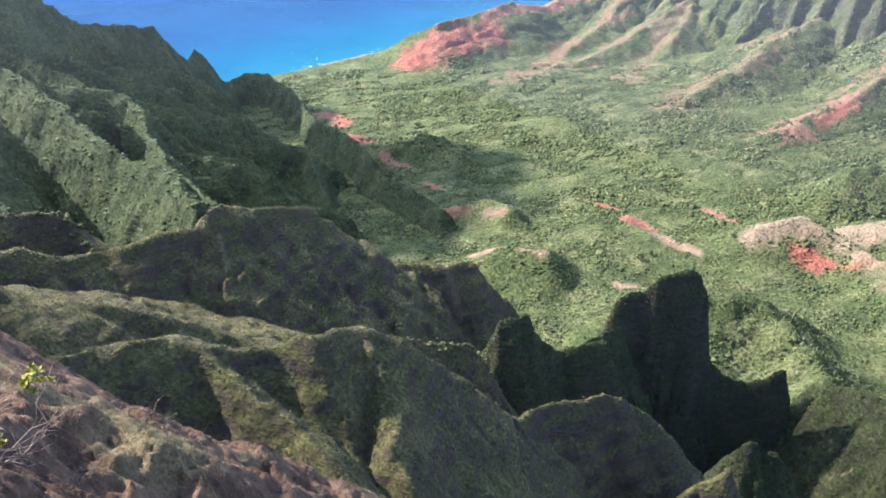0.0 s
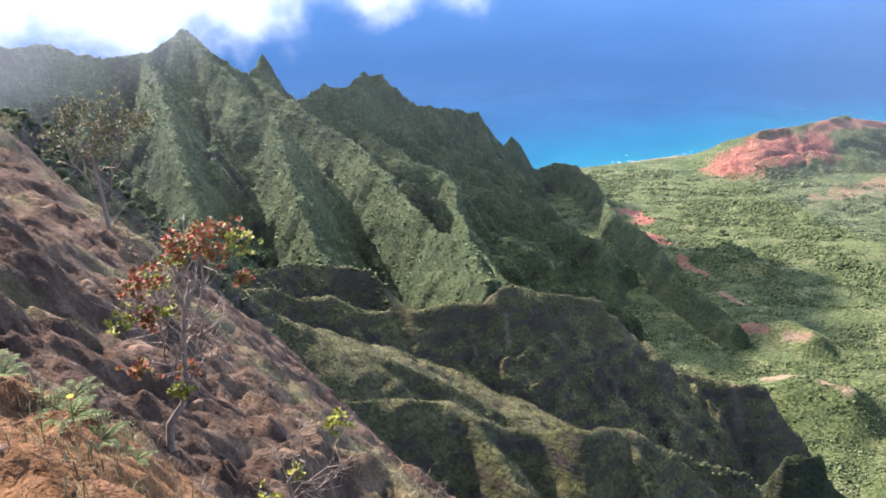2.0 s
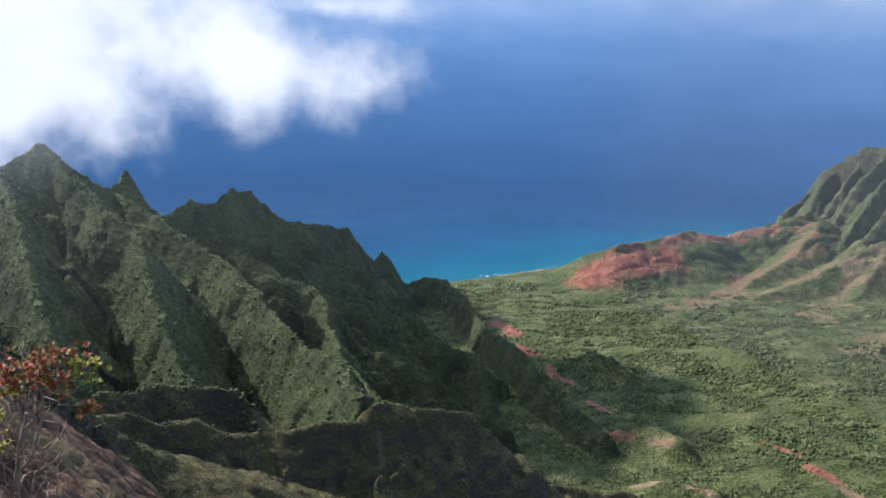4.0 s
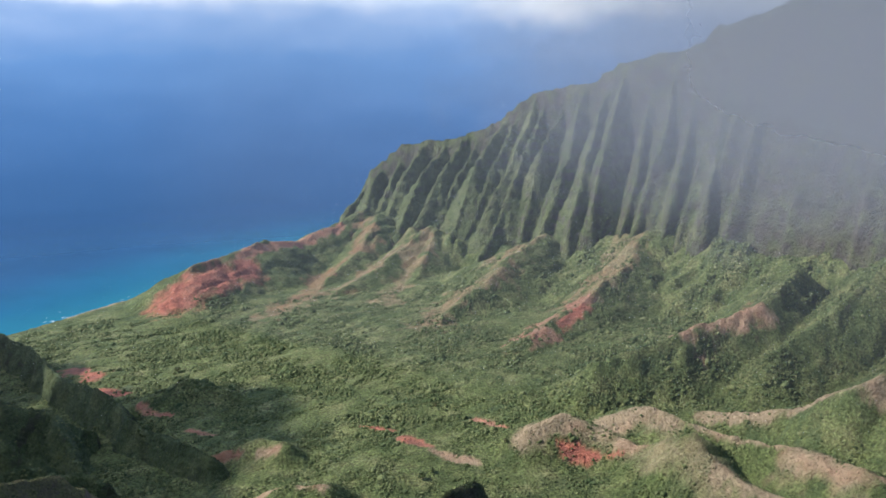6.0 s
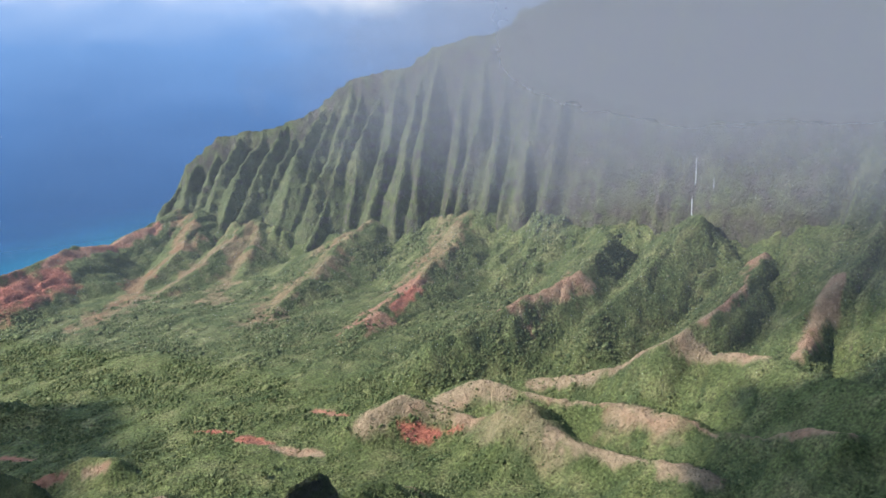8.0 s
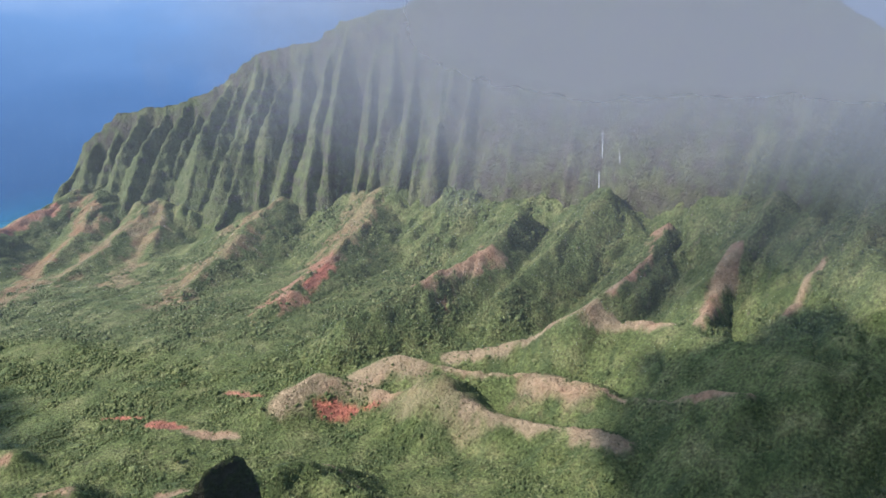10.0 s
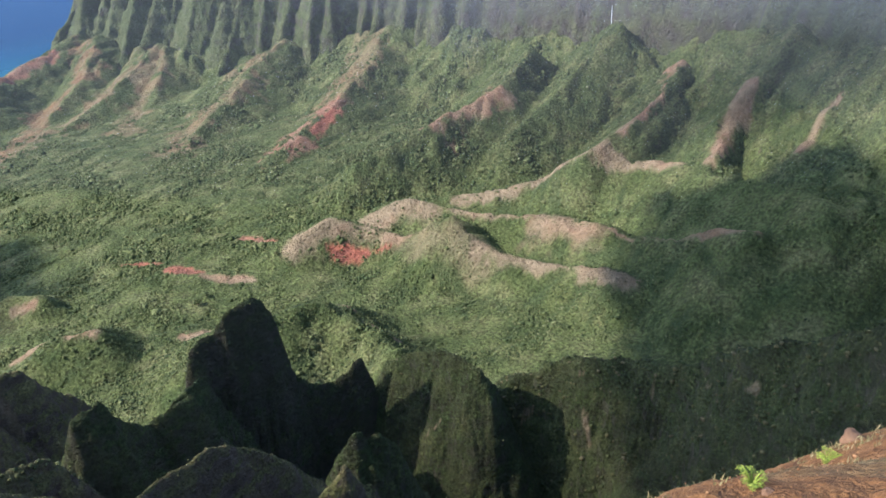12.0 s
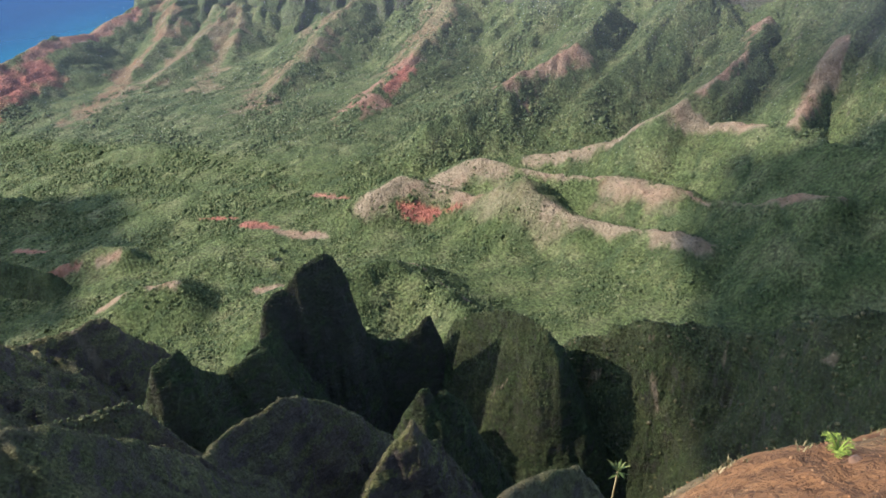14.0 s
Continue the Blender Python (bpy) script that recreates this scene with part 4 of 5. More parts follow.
def sea_mist(m, s):
    """A little over the top of the mountain by the sea."""
    rise, turn = sight(m, s)
    return m.math("MULTIPLY", m.math("MULTIPLY", ramp_of(m, rise, -0.38, -0.04), ramp_of(m, turn, -0.42, -0.74)), 0.26)


def sight(m, s):
    """How steeply a place lies below the lookout, and how far round to the east."""
    flat = m.math("SQRT", m.math("ADD", m.math("MULTIPLY", s.outputs["X"], s.outputs["X"]), m.math("MULTIPLY", s.outputs["Y"], s.outputs["Y"])))
    return m.math("DIVIDE", m.math("SUBTRACT", s.outputs["Z"], EYE), flat), m.math("DIVIDE", s.outputs["X"], flat)


MAT_MIST_IN = vapour_level("mist_inland", 0.49, 260.0, 0.15, 1.4, inland_mist, (0.135, 0.147, 0.165), 0.6, (-0.55, -0.12, 0.09, -0.18, 0.04))
MAT_MIST_SEA = vapour_level("mist_seaward", 0.5, 260.0, 0.15, 1.4, sea_mist, (0.135, 0.147, 0.165), 0.5, (-0.5, -0.12, 0.014, 0.04, -0.18))
# two banks, one before the mountain by the sea, one before the inland cliffs, each of two thin sheets
for (ax, ay), (bx, by), mat in (((-700.0, 100.0), (110.0, 1720.0), MAT_MIST_SEA), ((-640.0, 3284.0), (1440.0, 650.0), MAT_MIST_IN)):
    for back in (0.0, 30.0):
        ln = math.hypot(bx - ax, by - ay)
        ox, oy = -(by - ay) / ln * back, (bx - ax) / ln * back
        grid_part("veil", steps, steps, lambda u, v: (ax + (bx - ax) * u + ox, ay + (by - ay) * u + oy, 20 + 1480 * v), mat, mist)


# unseen clouds added higher up to shade the inner valley, near cliffs and the mountain's foot
def shade_cloud(shade, height, radius, size, density=0.97):
    """An unseen cloud set to block the sun. shade: the middle of the shade that it casts."""
    centre = Vector(shade) + to_sun * ((height - shade[2]) / to_sun.z)
    ob = tagged(new("cloud"), "unseen grey cloud placed above the valley for its shade", "cloud")
    mat = vapour_level("shade_vapour", density, size, 0.05, 0.2, lambda m, s: ball(m, centre, radius), (0.7, 0.7, 0.7), 1.0)
    grid_part("billow", steps, steps, lambda u, v: (centre[0] + 2.8 * radius[0] * (u - 0.5), centre[1] + 2.8 * radius[1] * (v - 0.5), centre[2] + 40 * math.sin(6 * u) * math.cos(5 * v)), mat, ob)


shade_cloud((1121.0, 593.0, 300.0), 1620.0, (500.0, 500.0, 300.0), 300.0)
shade_cloud((443.0, 272.0, 650.0), 1620.0, (225.0, 215.0, 200.0), 160.0)
shade_cloud((-681.0, 1607.0, 100.0), 1500.0, (330.0, 330.0, 300.0), 200.0)
shade_cloud((760.0, 560.0, 330.0), 1620.0, (210.0, 190.0, 200.0), 160.0)
# half-dense one, added to dim the long cliff and the rock tower
shade_cloud((360.0, 385.0, 540.0), 1620.0, (160.0, 140.0, 200.0), 120.0, 0.52)
shade_cloud((-720.0, 2280.0, 100.0), 1500.0, (200.0, 250.0, 200.0), 140.0)
shade_cloud((-322.0, 1730.0, 100.0), 1500.0, (520.0, 450.0, 300.0), 220.0)


# ---- growth on the ridges ----
def ridge_bushes(owner, lines, count, spread, lo, hi, seed, mat=None):
    """Bushes and tussocks along the crest and down the flanks of a ridge."""
    r = np.random.default_rng(seed)
    co = np.empty(len(owner.data.vertices) * 3, np.float32)
    owner.data.vertices.foreach_get("co", co)
    co = co.reshape(-1, 3)
    d, _ = along(co[:, 0].astype(float), co[:, 1].astype(float), lines[0])
    for l in lines[1:]:
        d = np.minimum(d, along(co[:, 0].astype(float), co[:, 1].astype(float), l)[0])
    patch = fbm(co[:, 0].astype(float), co[:, 1].astype(float), 18, 3, seed)
    weight = np.exp(-d / spread) + 0.04 * (patch > 0.3)
    pick = r.choice(len(co), count, p=weight / weight.sum())
    pts = co[pick] + r.normal(0, 0.5, (count, 3)) * np.array([1, 1, 0.1])
    rad = r.uniform(lo, hi, count)
    b = clumps("bushes", pts, rad, mat or MAT_BUSH, "", "", seed + 1, 0.75)
    b.parent = owner


m = Nodes("ridge_bush")
c = m.ramp(m.geo.outputs["Random Per Island"], [(0.0, (0.035, 0.045, 0.018)), (0.5, (0.065, 0.075, 0.026)), (0.85, (0.105, 0.10, 0.038)), (1.0, (0.15, 0.125, 0.065))])
m.bump(m.noise(0.5, 5, 0.7), 0.5)
MAT_BUSH = m.colour(m.mix(1.0, c, m.ramp(m.noise(0.7, 5, 0.7), [(0.3, 0.55), (0.7, 1.4)]), "MULTIPLY"), 0.9)
ridge_bushes(MOUNTAIN, [LM_S0, LM_S1, LM_S2, LM_S3, LM_S4], 9000, 150, 1.4, 3.2, 490, MAT_CANOPY)
for k, (ob, lines, count, spread, lo, hi) in enumerate(RIDGES):
    ridge_bushes(ob, lines, count, spread, lo, hi, 500 + 7 * k)


# ---- waterfalls on the cliff wall ----
def wall_height(x, y):
    gx, gy, gz = WALL_GRID
    i, j = (x - gx[0]) / (gx[1] - gx[0]), (y - gy[0]) / (gy[1] - gy[0])
    i0, j0 = int(i), int(j)
    u, v = i - i0, j - j0
    w = (gz[j0, i0] * (1 - u) + gz[j0, i0 + 1] * u) * (1 - v) + (gz[j0 + 1, i0] * (1 - u) + gz[j0 + 1, i0 + 1] * u) * v
    return max(w, float(ground_at([x], [y])[0]))


def waterfall(x0, y0, x1, y1, width):
    """A white ribbon of water down the face from one point to the other."""
    bm, rows = bmesh.new(), []
    ux, uy = x1 - x0, y1 - y0
    ln = math.hypot(ux, uy)
    ux, uy = ux / ln, uy / ln
    for k in range(25):
        x, y = x0 + ux * ln * k / 24, y0 + uy * ln * k / 24
        w = width * (0.6 + 0.3 * math.sin(k * 1.7) + 0.02 * k)
        p = Vector((x, y, wall_height(x, y))) + Vector((ux, uy, 0.5)) * 3.0
        side = Vector((-uy, ux, 0)) * w
        rows.append([bm.verts.new(p - side), bm.verts.new(p + Vector((ux, uy, 0)) * 0.6), bm.verts.new(p + side)])
    for a, b in zip(rows, rows[1:]):
        for k in (0, 1):
            bm.faces.new((a[k], a[k + 1], b[k + 1], b[k])).smooth = True
    me = bpy.data.meshes.new("waterfall")
    bm.to_mesh(me)
    bm.free()
    me.materials.append(MAT_FALL)
    tagged(new("waterfall", me), "thin white waterfall on the green cliff", "waterfall", "waterfalls on the cliff")


for fall in ((1643.9, 1750.0, 1636.3, 1737.3, 0.75), (1630.0, 1739.5, 1622.0, 1727.0, 1.0), (1648.0, 1681.8, 1643.3, 1674.2, 0.6)):
    waterfall(*fall)


def valley_tree(x, y, size, seed, label, mat):
    """A lone tree: trunk, limbs and a crown of many small clumps."""
    r = random.Random(seed)
    ob = tagged(new("valley_tree"), label, "tree")
    ob.location = (x, y, float(ground_at([x], [y])[0]) - 0.3)
    bm = bmesh.new()
    tube(bm, [(0, 0, 0), (0.1 * size, 0, 0.5 * size), (0.05 * size, 0.05 * size, size)], size * 0.09, size * 0.04, 7)
    for k in range(5):
        a = k * 1.257 + r.random()
        tube(bm, [(0.08 * size, 0, 0.55 * size), (0.4 * size * math.cos(a), 0.4 * size * math.sin(a), 0.95 * size), (0.7 * size * math.cos(a), 0.7 * size * math.sin(a), 1.15 * size)], size * 0.035, size * 0.012, 5)
    part("trunk", bm, MAT_BARK, ob)
    g = np.random.default_rng(seed)
    p = g.normal(0, 1, (60, 3))
    p = p / np.linalg.norm(p, axis=1)[:, None] * g.uniform(0.5, 1, (60, 1)) * np.array([0.95, 0.95, 0.5]) * size + np.array([0, 0, 1.15 * size])
    crown = clumps("crown", p, g.uniform(0.16, 0.32, 60) * size, mat, "", "", seed)
    crown.parent = ob


# ---- plants at the lookout ----
def part(name, bm, material, parent, label=""):
    me = bpy.data.meshes.new(name)
    bm.to_mesh(me)
    bm.free()
    me.materials.append(material)
    ob = new(name, me)
    ob.parent = parent
    return tagged(ob, label)


def tube(bm, pts, r0, r1, sides=6):
    """A tapered, crooked branch through pts."""
    rings, pts = [], [Vector(p) for p in pts]
    for i, p in enumerate(pts):
        d = (pts[min(i + 1, len(pts) - 1)] - pts[max(i - 1, 0)]).normalized()
        a = d.orthogonal().normalized()
        b = d.cross(a)
        r = r0 + (r1 - r0) * i / (len(pts) - 1)
        rings.append([bm.verts.new(p + (a * math.cos(6.2832 * k / sides) + b * math.sin(6.2832 * k / sides)) * r) for k in range(sides)])
    for r, q in zip(rings, rings[1:]):
        for k in range(sides):
            bm.faces.new((r[k], r[(k + 1) % sides], q[(k + 1) % sides], q[k])).smooth = True
    bm.faces.new(rings[-1])


def crooked(a, b, n, wild, r):
    a, b = Vector(a), Vector(b)
    size = (b - a).length * wild
    return [a.lerp(b, i / n) + Vector((r.gauss(0, size), r.gauss(0, size), r.gauss(0, size))) * (1 if 0 < i < n else 0) for i in range(n + 1)]


def leaf(bm, at, way, length, width, up):
    side = way.cross(up)
    if side.length < 1e-4:
        side = way.orthogonal()
    side = side.normalized() * width
    nrm = side.cross(way).normalized() * width * 0.25
    v = [bm.verts.new(p) for p in (at, at + way * length * 0.45 + side + nrm, at + way * length, at + way * length * 0.45 - side + nrm, at + way * length * 0.5)]
    bm.faces.new((v[0], v[1], v[4]))
    bm.faces.new((v[1], v[2], v[4]))
    bm.faces.new((v[2], v[3], v[4]))
    bm.faces.new((v[3], v[0], v[4]))


def rosette(bm, at, axis, leaves, length, width, r):
    axis = axis.normalized()
    a = axis.orthogonal().normalized()
    b = axis.cross(a)
    for i in range(leaves):
        t = 6.2832 * (i * 0.382 + r.random() * 0.05)
        way = ((a * math.cos(t) + b * math.sin(t)) * r.uniform(0.5, 1.0) + axis * r.uniform(0.1, 1.0)).normalized()
        leaf(bm, at + axis * r.uniform(-0.3, 0.3) * length, way, length * r.uniform(0.7, 1.2), width * r.uniform(0.8, 1.2), axis)


def shrub(name, base, across, stem, limbs, tufts, mat, label, seed, r0=0.05, leaf_len=0.075, twigs=3, tuft_leaves=16, tuft_n=4, tuft_r=0.10):
    """Stem and limbs given as (across, up) in metres from the base; tufts are (across, up, material)."""
    r = random.Random(seed)
    ob = tagged(new(name), label, "shrub" if stem[-1][1] < 2 else "tree")
    ob.location = base
    depth = Vector((-across.y, across.x, 0))

    def place(p, wild=0.0):
        return across * p[0] + Vector((0, 0, p[1])) + depth * r.gauss(0, wild)

    bm = bmesh.new()
    trunk = [place(p, 0.04) for p in stem]
    trunk[0] = Vector((0, 0, -0.25))
    tube(bm, trunk, r0, r0 * 0.4, 8)
    part("trunk", bm, MAT_BARK, ob)
    for start, end in limbs:
        bm = bmesh.new()
        size = (Vector(end) - Vector(start)).length
        a, b = place(start, 0.02), place(end, size * 0.3)
        line = crooked(a, b, 5, 0.07, r)
        tube(bm, line, r0 * 0.36, r0 * 0.12, 5)
        for _ in range(twigs):
            k = r.randint(1, 4)
            tip = line[k] + (b - a) * r.uniform(0.05, 0.3) + Vector((r.gauss(0, size * 0.25), r.gauss(0, size * 0.25), r.gauss(0.05, size * 0.2)))
            tube(bm, crooked(line[k], tip, 3, 0.08, r), r0 * 0.16, r0 * 0.06, 4)
        part("branch", bm, MAT_BARK, ob)
    crowns = {}
    for x, z, mat_leaf, scale in tufts:
        bm = crowns.setdefault(mat_leaf.name, (mat_leaf, bmesh.new()))[1]
        c = place((x, z), 0.12)
        for _ in range(tuft_n):
            at = c + Vector((r.gauss(0, tuft_r * scale), r.gauss(0, tuft_r * scale), r.gauss(0, tuft_r * 0.7 * scale)))
            rosette(bm, at, Vector((r.gauss(0, 0.4), r.gauss(0, 0.4), 1)), tuft_leaves, leaf_len, leaf_len * 0.3, r)
    for mat_leaf, bm in crowns.values():
        tagged(part("leaves", bm, mat_leaf, ob), kind="stuff")
    return ob


def on_slope(x, y, sink=0.0):
    return Vector((x, y, float(slope_height(np.array([x]), np.array([y]))[0]) - sink))


def across_of(x, y):
    d = math.hypot(x, y)
    return Vector((y / d, -x / d, 0))


for x, y, size, seed, mat in ((-207, 2226, 9.0, 401, MAT_BUSH), (409, 1731, 6.5, 402, MAT_BUSH), (494, 1459, 4.5, 403, MAT_BUSH), (305, 1400, 8.0, 404, MAT_CANOPY), (330, 1420, 6.0, 405, MAT_CANOPY)):
    valley_tree(x, y, size, seed, "dark lone tree on the open valley floor" if mat is MAT_BUSH else "pale green tree on the valley floor", mat)
RL, YL, PL = MAT_RED_LEAF, MAT_YELLOW_LEAF, MAT_PALE_LEAF
b = on_slope(-5.13, 4.36)
shrub("flowering_shrub", b, across_of(b.x, b.y), [(0, 0.00), (0.06, 0.26), (0.2, 0.47), (0.27, 0.69), (0.28, 0.95), (0.33, 1.29), (0.42, 1.63)],
      [((0.27, 0.73), (0.02, 1.25)), ((0.27, 0.82), (-0.12, 1.42)), ((0.28, 0.95), (0.08, 1.68)), ((0.28, 0.95), (0.62, 1.50)), ((0.3, 1.12), (0.72, 1.94)), ((0.32, 1.20), (0.25, 1.94)),
       ((0.35, 1.38), (0.5, 2.06)), ((0.38, 1.46), (0.85, 1.89)), ((0.28, 0.77), (0.7, 1.25)), ((0.27, 0.69), (-0.05, 0.90)), ((0.25, 0.60), (0.5, 0.99)), ((0.3, 1.03), (-0.2, 1.63))],
      [(0.3, 2.02, RL, 1), (0.45, 2.08, RL, 1), (0.6, 2.05, RL, 1.1), (0.75, 2.02, RL, 1), (0.85, 1.94, YL, 0.9), (0.55, 1.94, RL, 1), (0.7, 1.87, RL, 0.9), (0.12, 1.81, RL, 0.9), (-0.05, 1.70, RL, 0.8),
       (-0.15, 1.48, YL, 0.8), (0.05, 1.43, RL, 0.7), (0.1, 1.65, YL, 0.8), (-0.12, 0.90, RL, 0.6), (0.28, 0.67, RL, 0.6), (0.2, 0.62, YL, 0.5), (0.85, 1.62, RL, 0.4), (0.35, 1.85, YL, 0.8), (0.2, 1.33, YL, 0.6)],
      RL, "slender shrub with red and green leaf tufts on pale branches", 31, 0.04, 0.045, 8, 14, 22, 0.085)
b = on_slope(-4.1, 4.75)
shrub("bare_shrub", b, across_of(b.x, b.y), [(0, 0), (0.02, 0.15), (0.0, 0.35), (0.08, 0.5)],
      [((0.0, 0.1), (0.35, 0.45)), ((0.02, 0.2), (0.5, 0.3)), ((0.0, 0.3), (-0.1, 0.75)), ((0.03, 0.4), (0.3, 0.8)), ((0.0, 0.15), (0.6, 0.55)), ((0.06, 0.45), (0.2, 0.95)), ((0, 0.1), (-0.3, 0.25))],
      [(0.5, 0.95, YL, 0.8), (0.1, 0.42, YL, 0.8), (-0.2, 0.1, YL, 0.9), (-0.1, 0.05, YL, 0.7), (0.45, 0.85, YL, 0.6)], YL, "bare pale branching shrub with a few yellow leaf tufts", 33, 0.026, 0.05, 7, 16, 8, 0.06)
b = on_slope(-19.5, 16.6)
crown = []
rc = random.Random(5)
for i in range(46):
    t, k = rc.uniform(0, 6.2832), math.sqrt(rc.random())
    crown.append((0.1 + 1.5 * k * math.cos(t), 3.3 + 0.75 * k * math.sin(t), PL, 1.0))
shrub("pale_tree", b, across_of(b.x, b.y), [(0, 0), (-0.05, 0.6), (-0.05, 1.2), (-0.1, 1.9), (-0.1, 2.4), (0.05, 3.0)],
      [((-0.05, 1.5), (-1.1, 3.3)), ((-0.08, 1.8), (-0.6, 3.7)), ((-0.1, 2.0), (0.2, 4.0)), ((-0.1, 1.8), (0.9, 3.4)), ((-0.1, 2.2), (1.3, 3.6)), ((-0.1, 2.3), (-0.2, 3.8)), ((-0.05, 1.3), (-0.9, 2.4)), ((-0.05, 1.2), (0.7, 2.6)), ((-0.05, 0.3), (0.6, 0.7))],
      crown, PL, "thin pale tree with an open olive crown on the slope", 35, 0.075, 0.085, 4, 12, 12, 0.2)
for i, (x, y, h) in enumerate([(-17.2, 15.7, 1.1), (-15.4, 15.2, 1.5), (-21.5, 18.0, 0.9)]):
    b = on_slope(x, y)
    shrub("slope_shrub", b, across_of(x, y), [(0, 0), (0.05, h * 0.3), (0, h * 0.6)], [((0, h * 0.2), (-0.5 * h, h)), ((0, h * 0.3), (0.5 * h, h * 0.95)), ((0, h * 0.5), (0.1, h * 1.2)), ((0, h * 0.25), (0.6 * h, h * 0.6))],
          [(rc.uniform(-0.5, 0.5) * h, h * rc.uniform(0.75, 1.15), PL, 1.0) for _ in range(9)], PL, "small olive shrub on the bare slope", 60 + i, 0.03, 0.07, 4, 10, 4, 0.12)


def grass_tuft(base, blades, height, spread, seed, mat=MAT_GRASS, label="dry grass tuft on bare earth"):
    r = random.Random(seed)
    bm = bmesh.new()
    for _ in range(blades):
        a = r.uniform(0, 6.2832)
        p = Vector((r.gauss(0, spread), r.gauss(0, spread), -0.02))
        lean = Vector((math.cos(a), math.sin(a), 0)) * r.uniform(0.2, 0.9)
        h = height * r.uniform(0.5, 1.1)
        side = Vector((-math.sin(a), math.cos(a), 0)) * 0.0028
        q, e = p + lean * h * 0.35 + Vector((0, 0, h * 0.6)), p + lean * h * 0.9 + Vector((0, 0, h * 0.85))
        v = [bm.verts.new(w) for w in (p - side, p + side, q + side * 0.7, q - side * 0.7, e)]
        bm.faces.new((v[0], v[1], v[2], v[3]))
        bm.faces.new((v[3], v[2], v[4]))
    me = bpy.data.meshes.new("grass_tuft")
    bm.to_mesh(me)
    bm.free()
    me.materials.append(mat)
    ob = tagged(new("grass_tuft", me), label, "grass", "grass on the slope", "stuff")
    ob.location = base
    return ob


def fern(base, fronds, length, seed, label="bright green fern", mat=MAT_FERN, rise=(0.5, 1.1)):
    r = random.Random(seed)
    ob = tagged(new("fern"), label, "fern")
    ob.location = base
    for i in range(fronds):
        bm = bmesh.new()
        a = 6.2832 * i / fronds + r.uniform(-0.3, 0.3)
        way = Vector((math.cos(a), math.sin(a), 0))
        n, L = 12, length * r.uniform(0.7, 1.1)
        lift = r.uniform(*rise)
        pts = [way * (L * k / n) + Vector((0, 0, L * (lift * k / n - 0.75 * lift * (k / n) ** 2))) for k in range(n + 1)]
        tube(bm, pts, 0.004, 0.001, 4)
        side = Vector((-way.y, way.x, 0))
        for k in range(2, n):
            for s in (-1, 1):
                leaf(bm, pts[k], (side * s + way * 0.6).normalized(), L * 0.30 * (1 - (k / n) ** 1.5) + 0.01, L * 0.028, Vector((0, 0, 1)))
        part("frond", bm, mat, ob)
    return ob


for i, (x, y, n, L) in enumerate([(-3.35, 2.2, 9, 0.19), (-3.15, 2.2, 8, 0.15), (-3.6, 2.2, 9, 0.2), (-2.95, 2.2, 7, 0.12), (-3.8, 2.2, 8, 0.19), (-3.5, 2.35, 8, 0.17)]):
    fern(on_slope(x, y, 0.01), n, L, 70 + i, "green fern at the edge of the orange earth")
fern(on_slope(1.96, 0.99, 0.01), 11, 0.05, 80, "bright yellow-green upright fern on the orange ledge", MAT_BRIGHT_FERN, rise=(2.0, 3.4))
fern(on_slope(3.95, 1.80, 0.01), 12, 0.085, 81, "bright yellow-green fern on the orange ledge", MAT_BRIGHT_FERN, rise=(1.0, 2.0))
# a yellow flower among the ferns
b = on_slope(-3.22, 2.12)
fl = tagged(new("yellow_flower"), "small yellow flower on a thin green stem", "flower")
fl.location = b
bm = bmesh.new()
tube(bm, [(0, 0, 0), (0.01, 0, 0.1), (0.02, 0, 0.17)], 0.003, 0.002, 5)
part("stem", bm, MAT_FERN, fl)
bm = bmesh.new()
for k in range(9):
    leaf(bm, Vector((0.02, 0, 0.17)), Vector((math.cos(k * 0.698), math.sin(k * 0.698), 0.35)).normalized(), 0.02, 0.006, Vector((0, 0, 1)))
part("petals", bm, MAT_PETAL, fl, "yellow petals")
# a stalked green rosette beyond the ledge
st = tagged(new("stalked_plant"), "spiky green leaf rosette on a thin stalk", "plant")
st.location = Vector((2.9, 3.0, EYE - 4.75))
bm = bmesh.new()
tube(bm, [(-0.12, -0.05, -0.55), (-0.04, 0, -0.25), (0, 0, 0.3), (0.02, 0, 0.5)], 0.008, 0.006, 5)
part("stalk", bm, MAT_GRASS, st)
bm = bmesh.new()
rosette(bm, Vector((0.02, 0, 0.5)), Vector((0, 0, 1)), 26, 0.085, 0.009, random.Random(4))
part("rosette", bm, MAT_FERN, st)

for x, y, h in ((-4.75, 8.45, 0.5), (-4.2, 7.95, 0.4), (-7.4, 10.8, 0.35)):
    b = on_slope(x, y)
    shrub("dead_shrub", b, across_of(x, y), [(0, 0), (0.03, h * 0.35), (0.06, h * 0.7), (0.04, h)], [((0.02, h * 0.3), (-0.15, h * 0.8)), ((0.04, h * 0.5), (0.2, h * 0.9)), ((0.03, h * 0.4), (0.12, h * 1.1))],
          [], YL, "thin leafless grey shrub on the brow of the slope", int(90 - 10 * x), 0.014, 0.05, 3)
rg = random.Random(9)
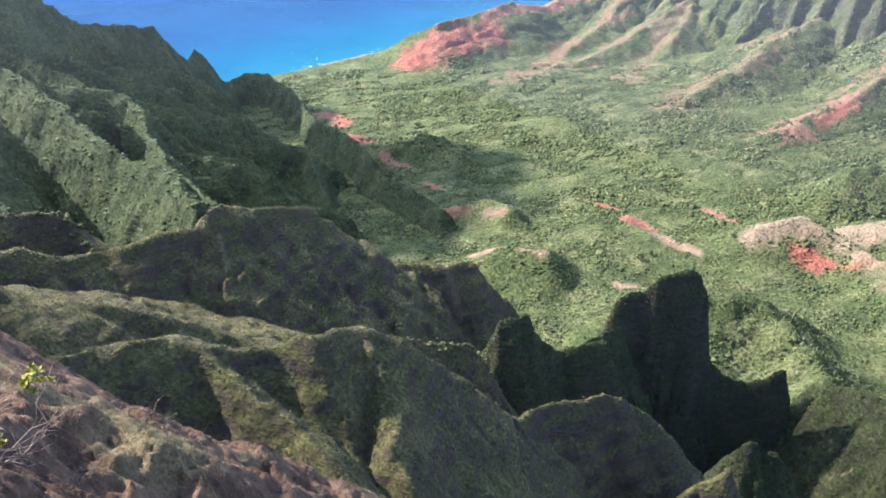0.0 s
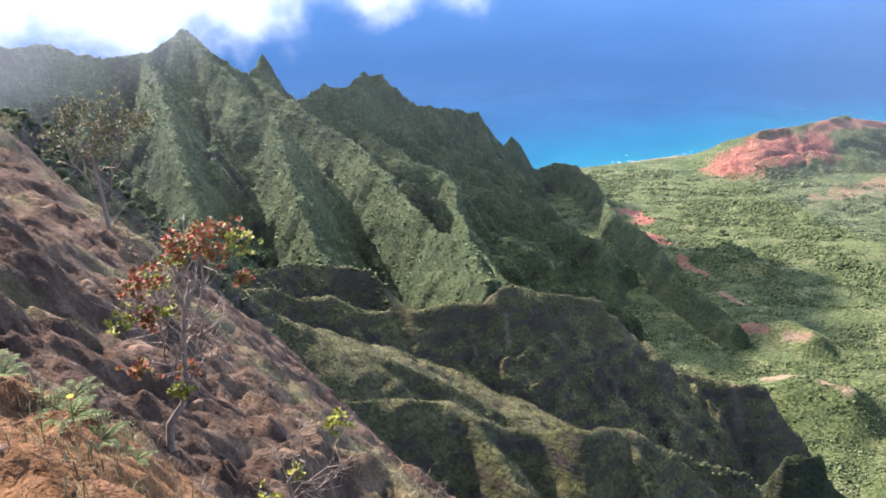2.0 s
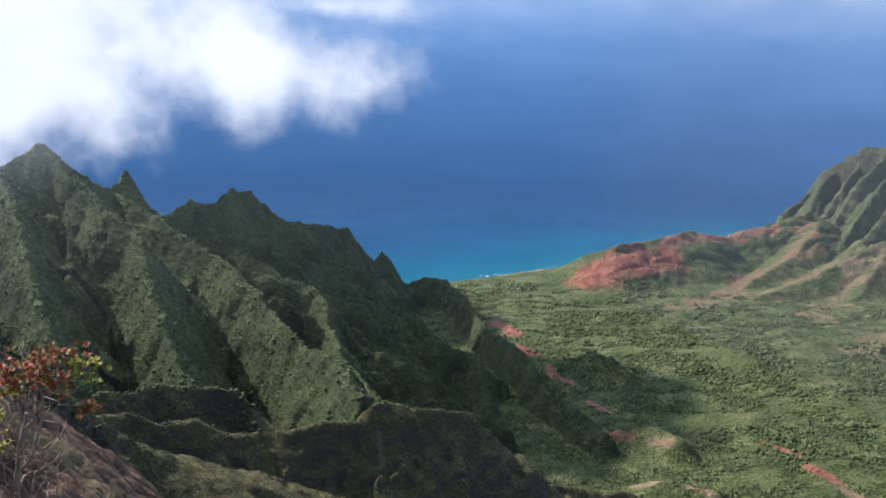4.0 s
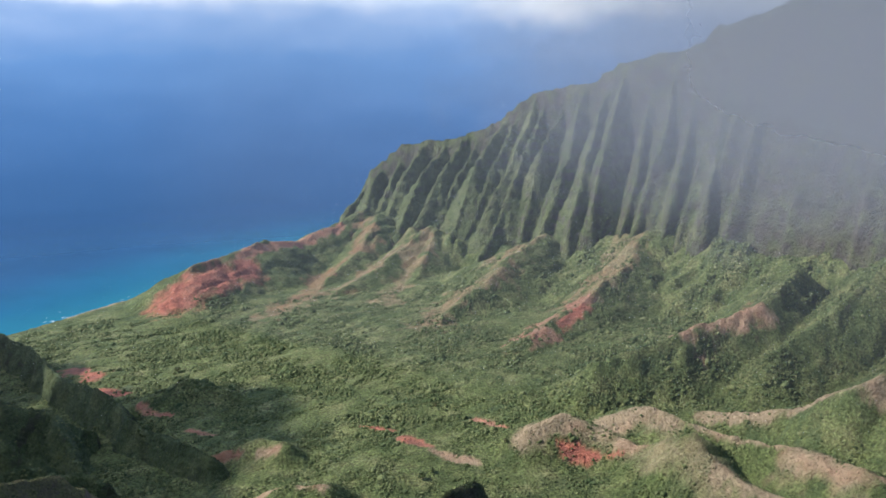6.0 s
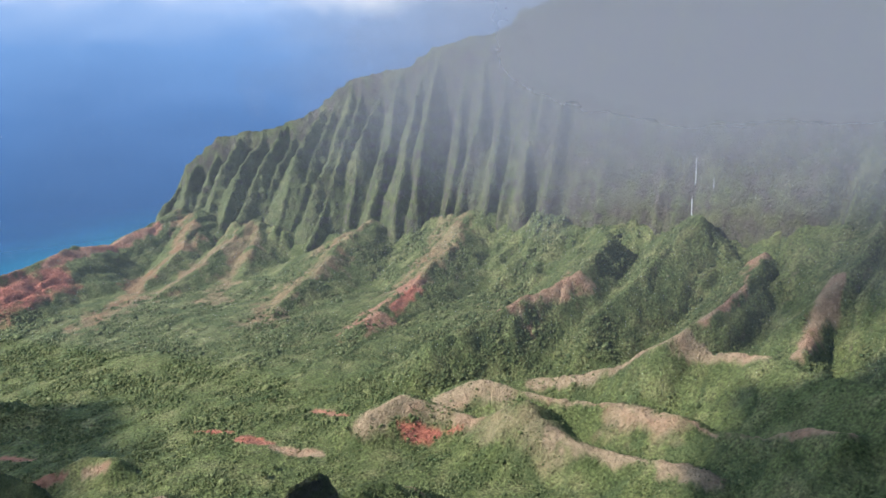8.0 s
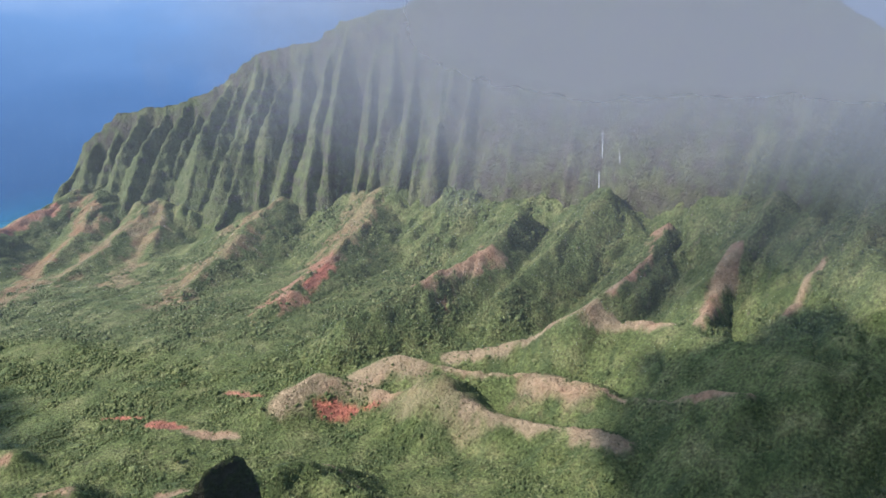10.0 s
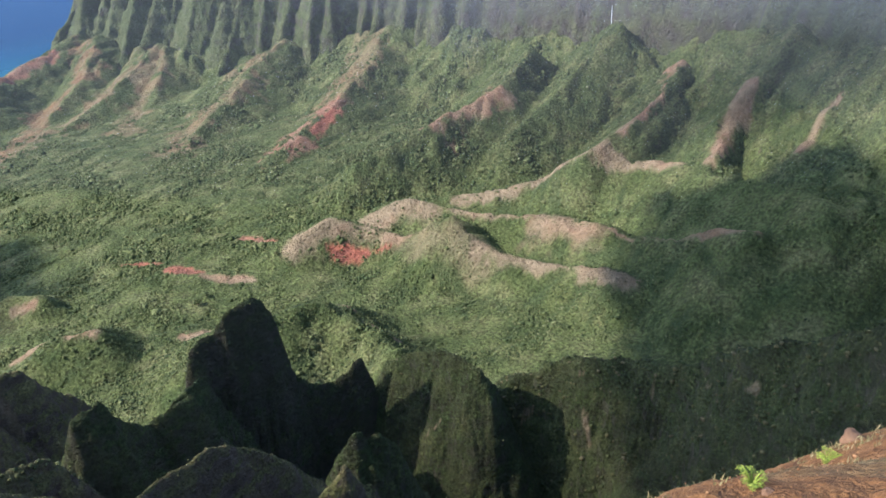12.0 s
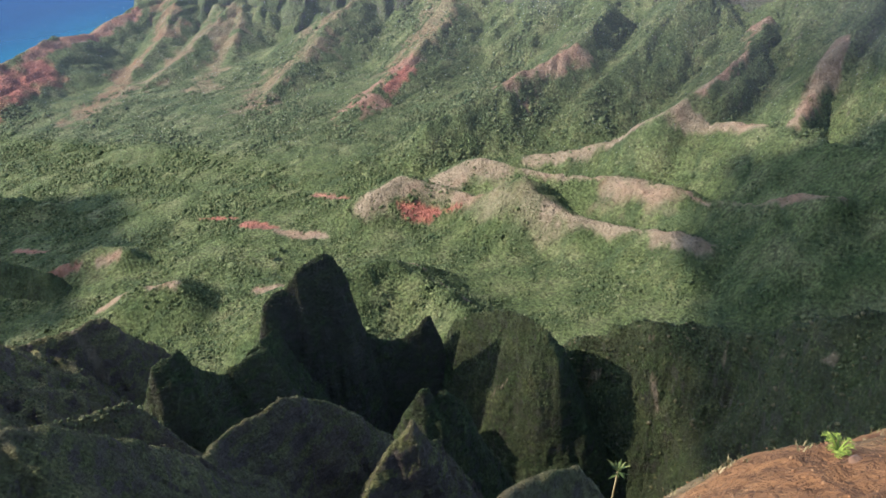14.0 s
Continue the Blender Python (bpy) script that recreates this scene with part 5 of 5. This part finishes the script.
for i in range(290):
    if i < 200:
        x = rg.uniform(1.0, 4.6)
        y = 1.0 + 0.2 * x + rg.gauss(0, 0.16)
        h = rg.uniform(0.01, 0.03) * (0.7 + 0.25 * x)
    elif i < 250:
        x = rg.uniform(-4.6, -2.2)
        y = 0.55 - 0.55 * x + rg.gauss(0, 0.25)
        h = rg.uniform(0.06, 0.16)
    else:
        x = rg.uniform(-16, -5)
        y = 3 - 0.75 * x + rg.gauss(0, 2.0)
        h = rg.uniform(0.15, 0.4)
    grass_tuft(on_slope(x, y), 26, h, h * 0.45, 200 + i)
brow = np.array(BROW)
for i in range(90):
    k = rg.uniform(0, 7)
    x, y = np.interp(k, range(8), brow[:, 0]), np.interp(k, range(8), brow[:, 1])
    h = rg.uniform(0.12, 0.3) * (0.6 + 0.05 * math.hypot(x, y))
    x, y = x + rg.gauss(0, 0.35), y - abs(rg.gauss(0, 0.5))
    grass_tuft(on_slope(x, y), 30, h, h * 0.5, 700 + i)


def stone(x, y, size, seed):
    r = random.Random(seed)
    bm = bmesh.new()
    bmesh.ops.create_icosphere(bm, subdivisions=3, radius=1)
    off = Vector((r.uniform(0, 50), r.uniform(0, 50), r.uniform(0, 50)))
    for v in bm.verts:
        v.co *= 1 + 0.35 * noise.noise(v.co * 1.1 + off) + 0.12 * noise.noise(v.co * 3.2 + off)
        v.co = Vector((v.co.x * size, v.co.y * size * 0.85, v.co.z * size * 0.7))
    for f in bm.faces:
        f.smooth = True
    me = bpy.data.meshes.new("boulder")
    bm.to_mesh(me)
    bm.free()
    me.materials.append(MAT_STONE)
    ob = tagged(new("boulder", me), "rounded brown rock half sunk in the slope", "rock", "rocks on the slope")
    ob.matrix_basis = Matrix.Translation(on_slope(x, y, size * 0.1)) @ Euler((r.uniform(-0.3, 0.3), 0, r.uniform(0, 6))).to_matrix().to_4x4()


for i, (x, y, s) in enumerate([(-8.6, 7.0, 0.17), (-8.2, 6.9, 0.22), (-9.8, 7.6, 0.14), (-10.6, 8.9, 0.2), (-7.0, 6.6, 0.12), (-12.5, 10.0, 0.25), (-4.6, 3.4, 0.06), (-3.1, 1.6, 0.035), (-2.8, 1.5, 0.025), (4.4, 1.9, 0.09), (1.5, 1.1, 0.02), (1.9, 0.9, 0.018)]):
    stone(x, y, s, 300 + i)

# loose crumbs of earth and gravel on the path and the ledge
m = Nodes("crumbs")
MAT_CRUMB = m.colour(m.ramp(m.geo.outputs["Random Per Island"], [(0.0, (0.10, 0.045, 0.02)), (0.6, (0.22, 0.105, 0.042)), (1.0, (0.32, 0.18, 0.085))]), 0.95)
rg = np.random.default_rng(77)
gx = np.concatenate([rg.uniform(0.6, 4.6, 4200), rg.uniform(-4.4, -1.6, 2400)])
gy = np.concatenate([rg.uniform(0.2, 1.9, 4200), rg.uniform(0.4, 2.6, 2400)])
size = np.exp(rg.normal(-6.3, 0.4, len(gx))) * (0.6 + 0.25 * np.hypot(gx, gy))
clumps("gravel", np.stack([gx, gy, slope_height(gx, gy) + size * 0.2], -1), size, MAT_CRUMB, "loose crumbs of brown earth and gravel on the path", "gravel", 78, 0.7)
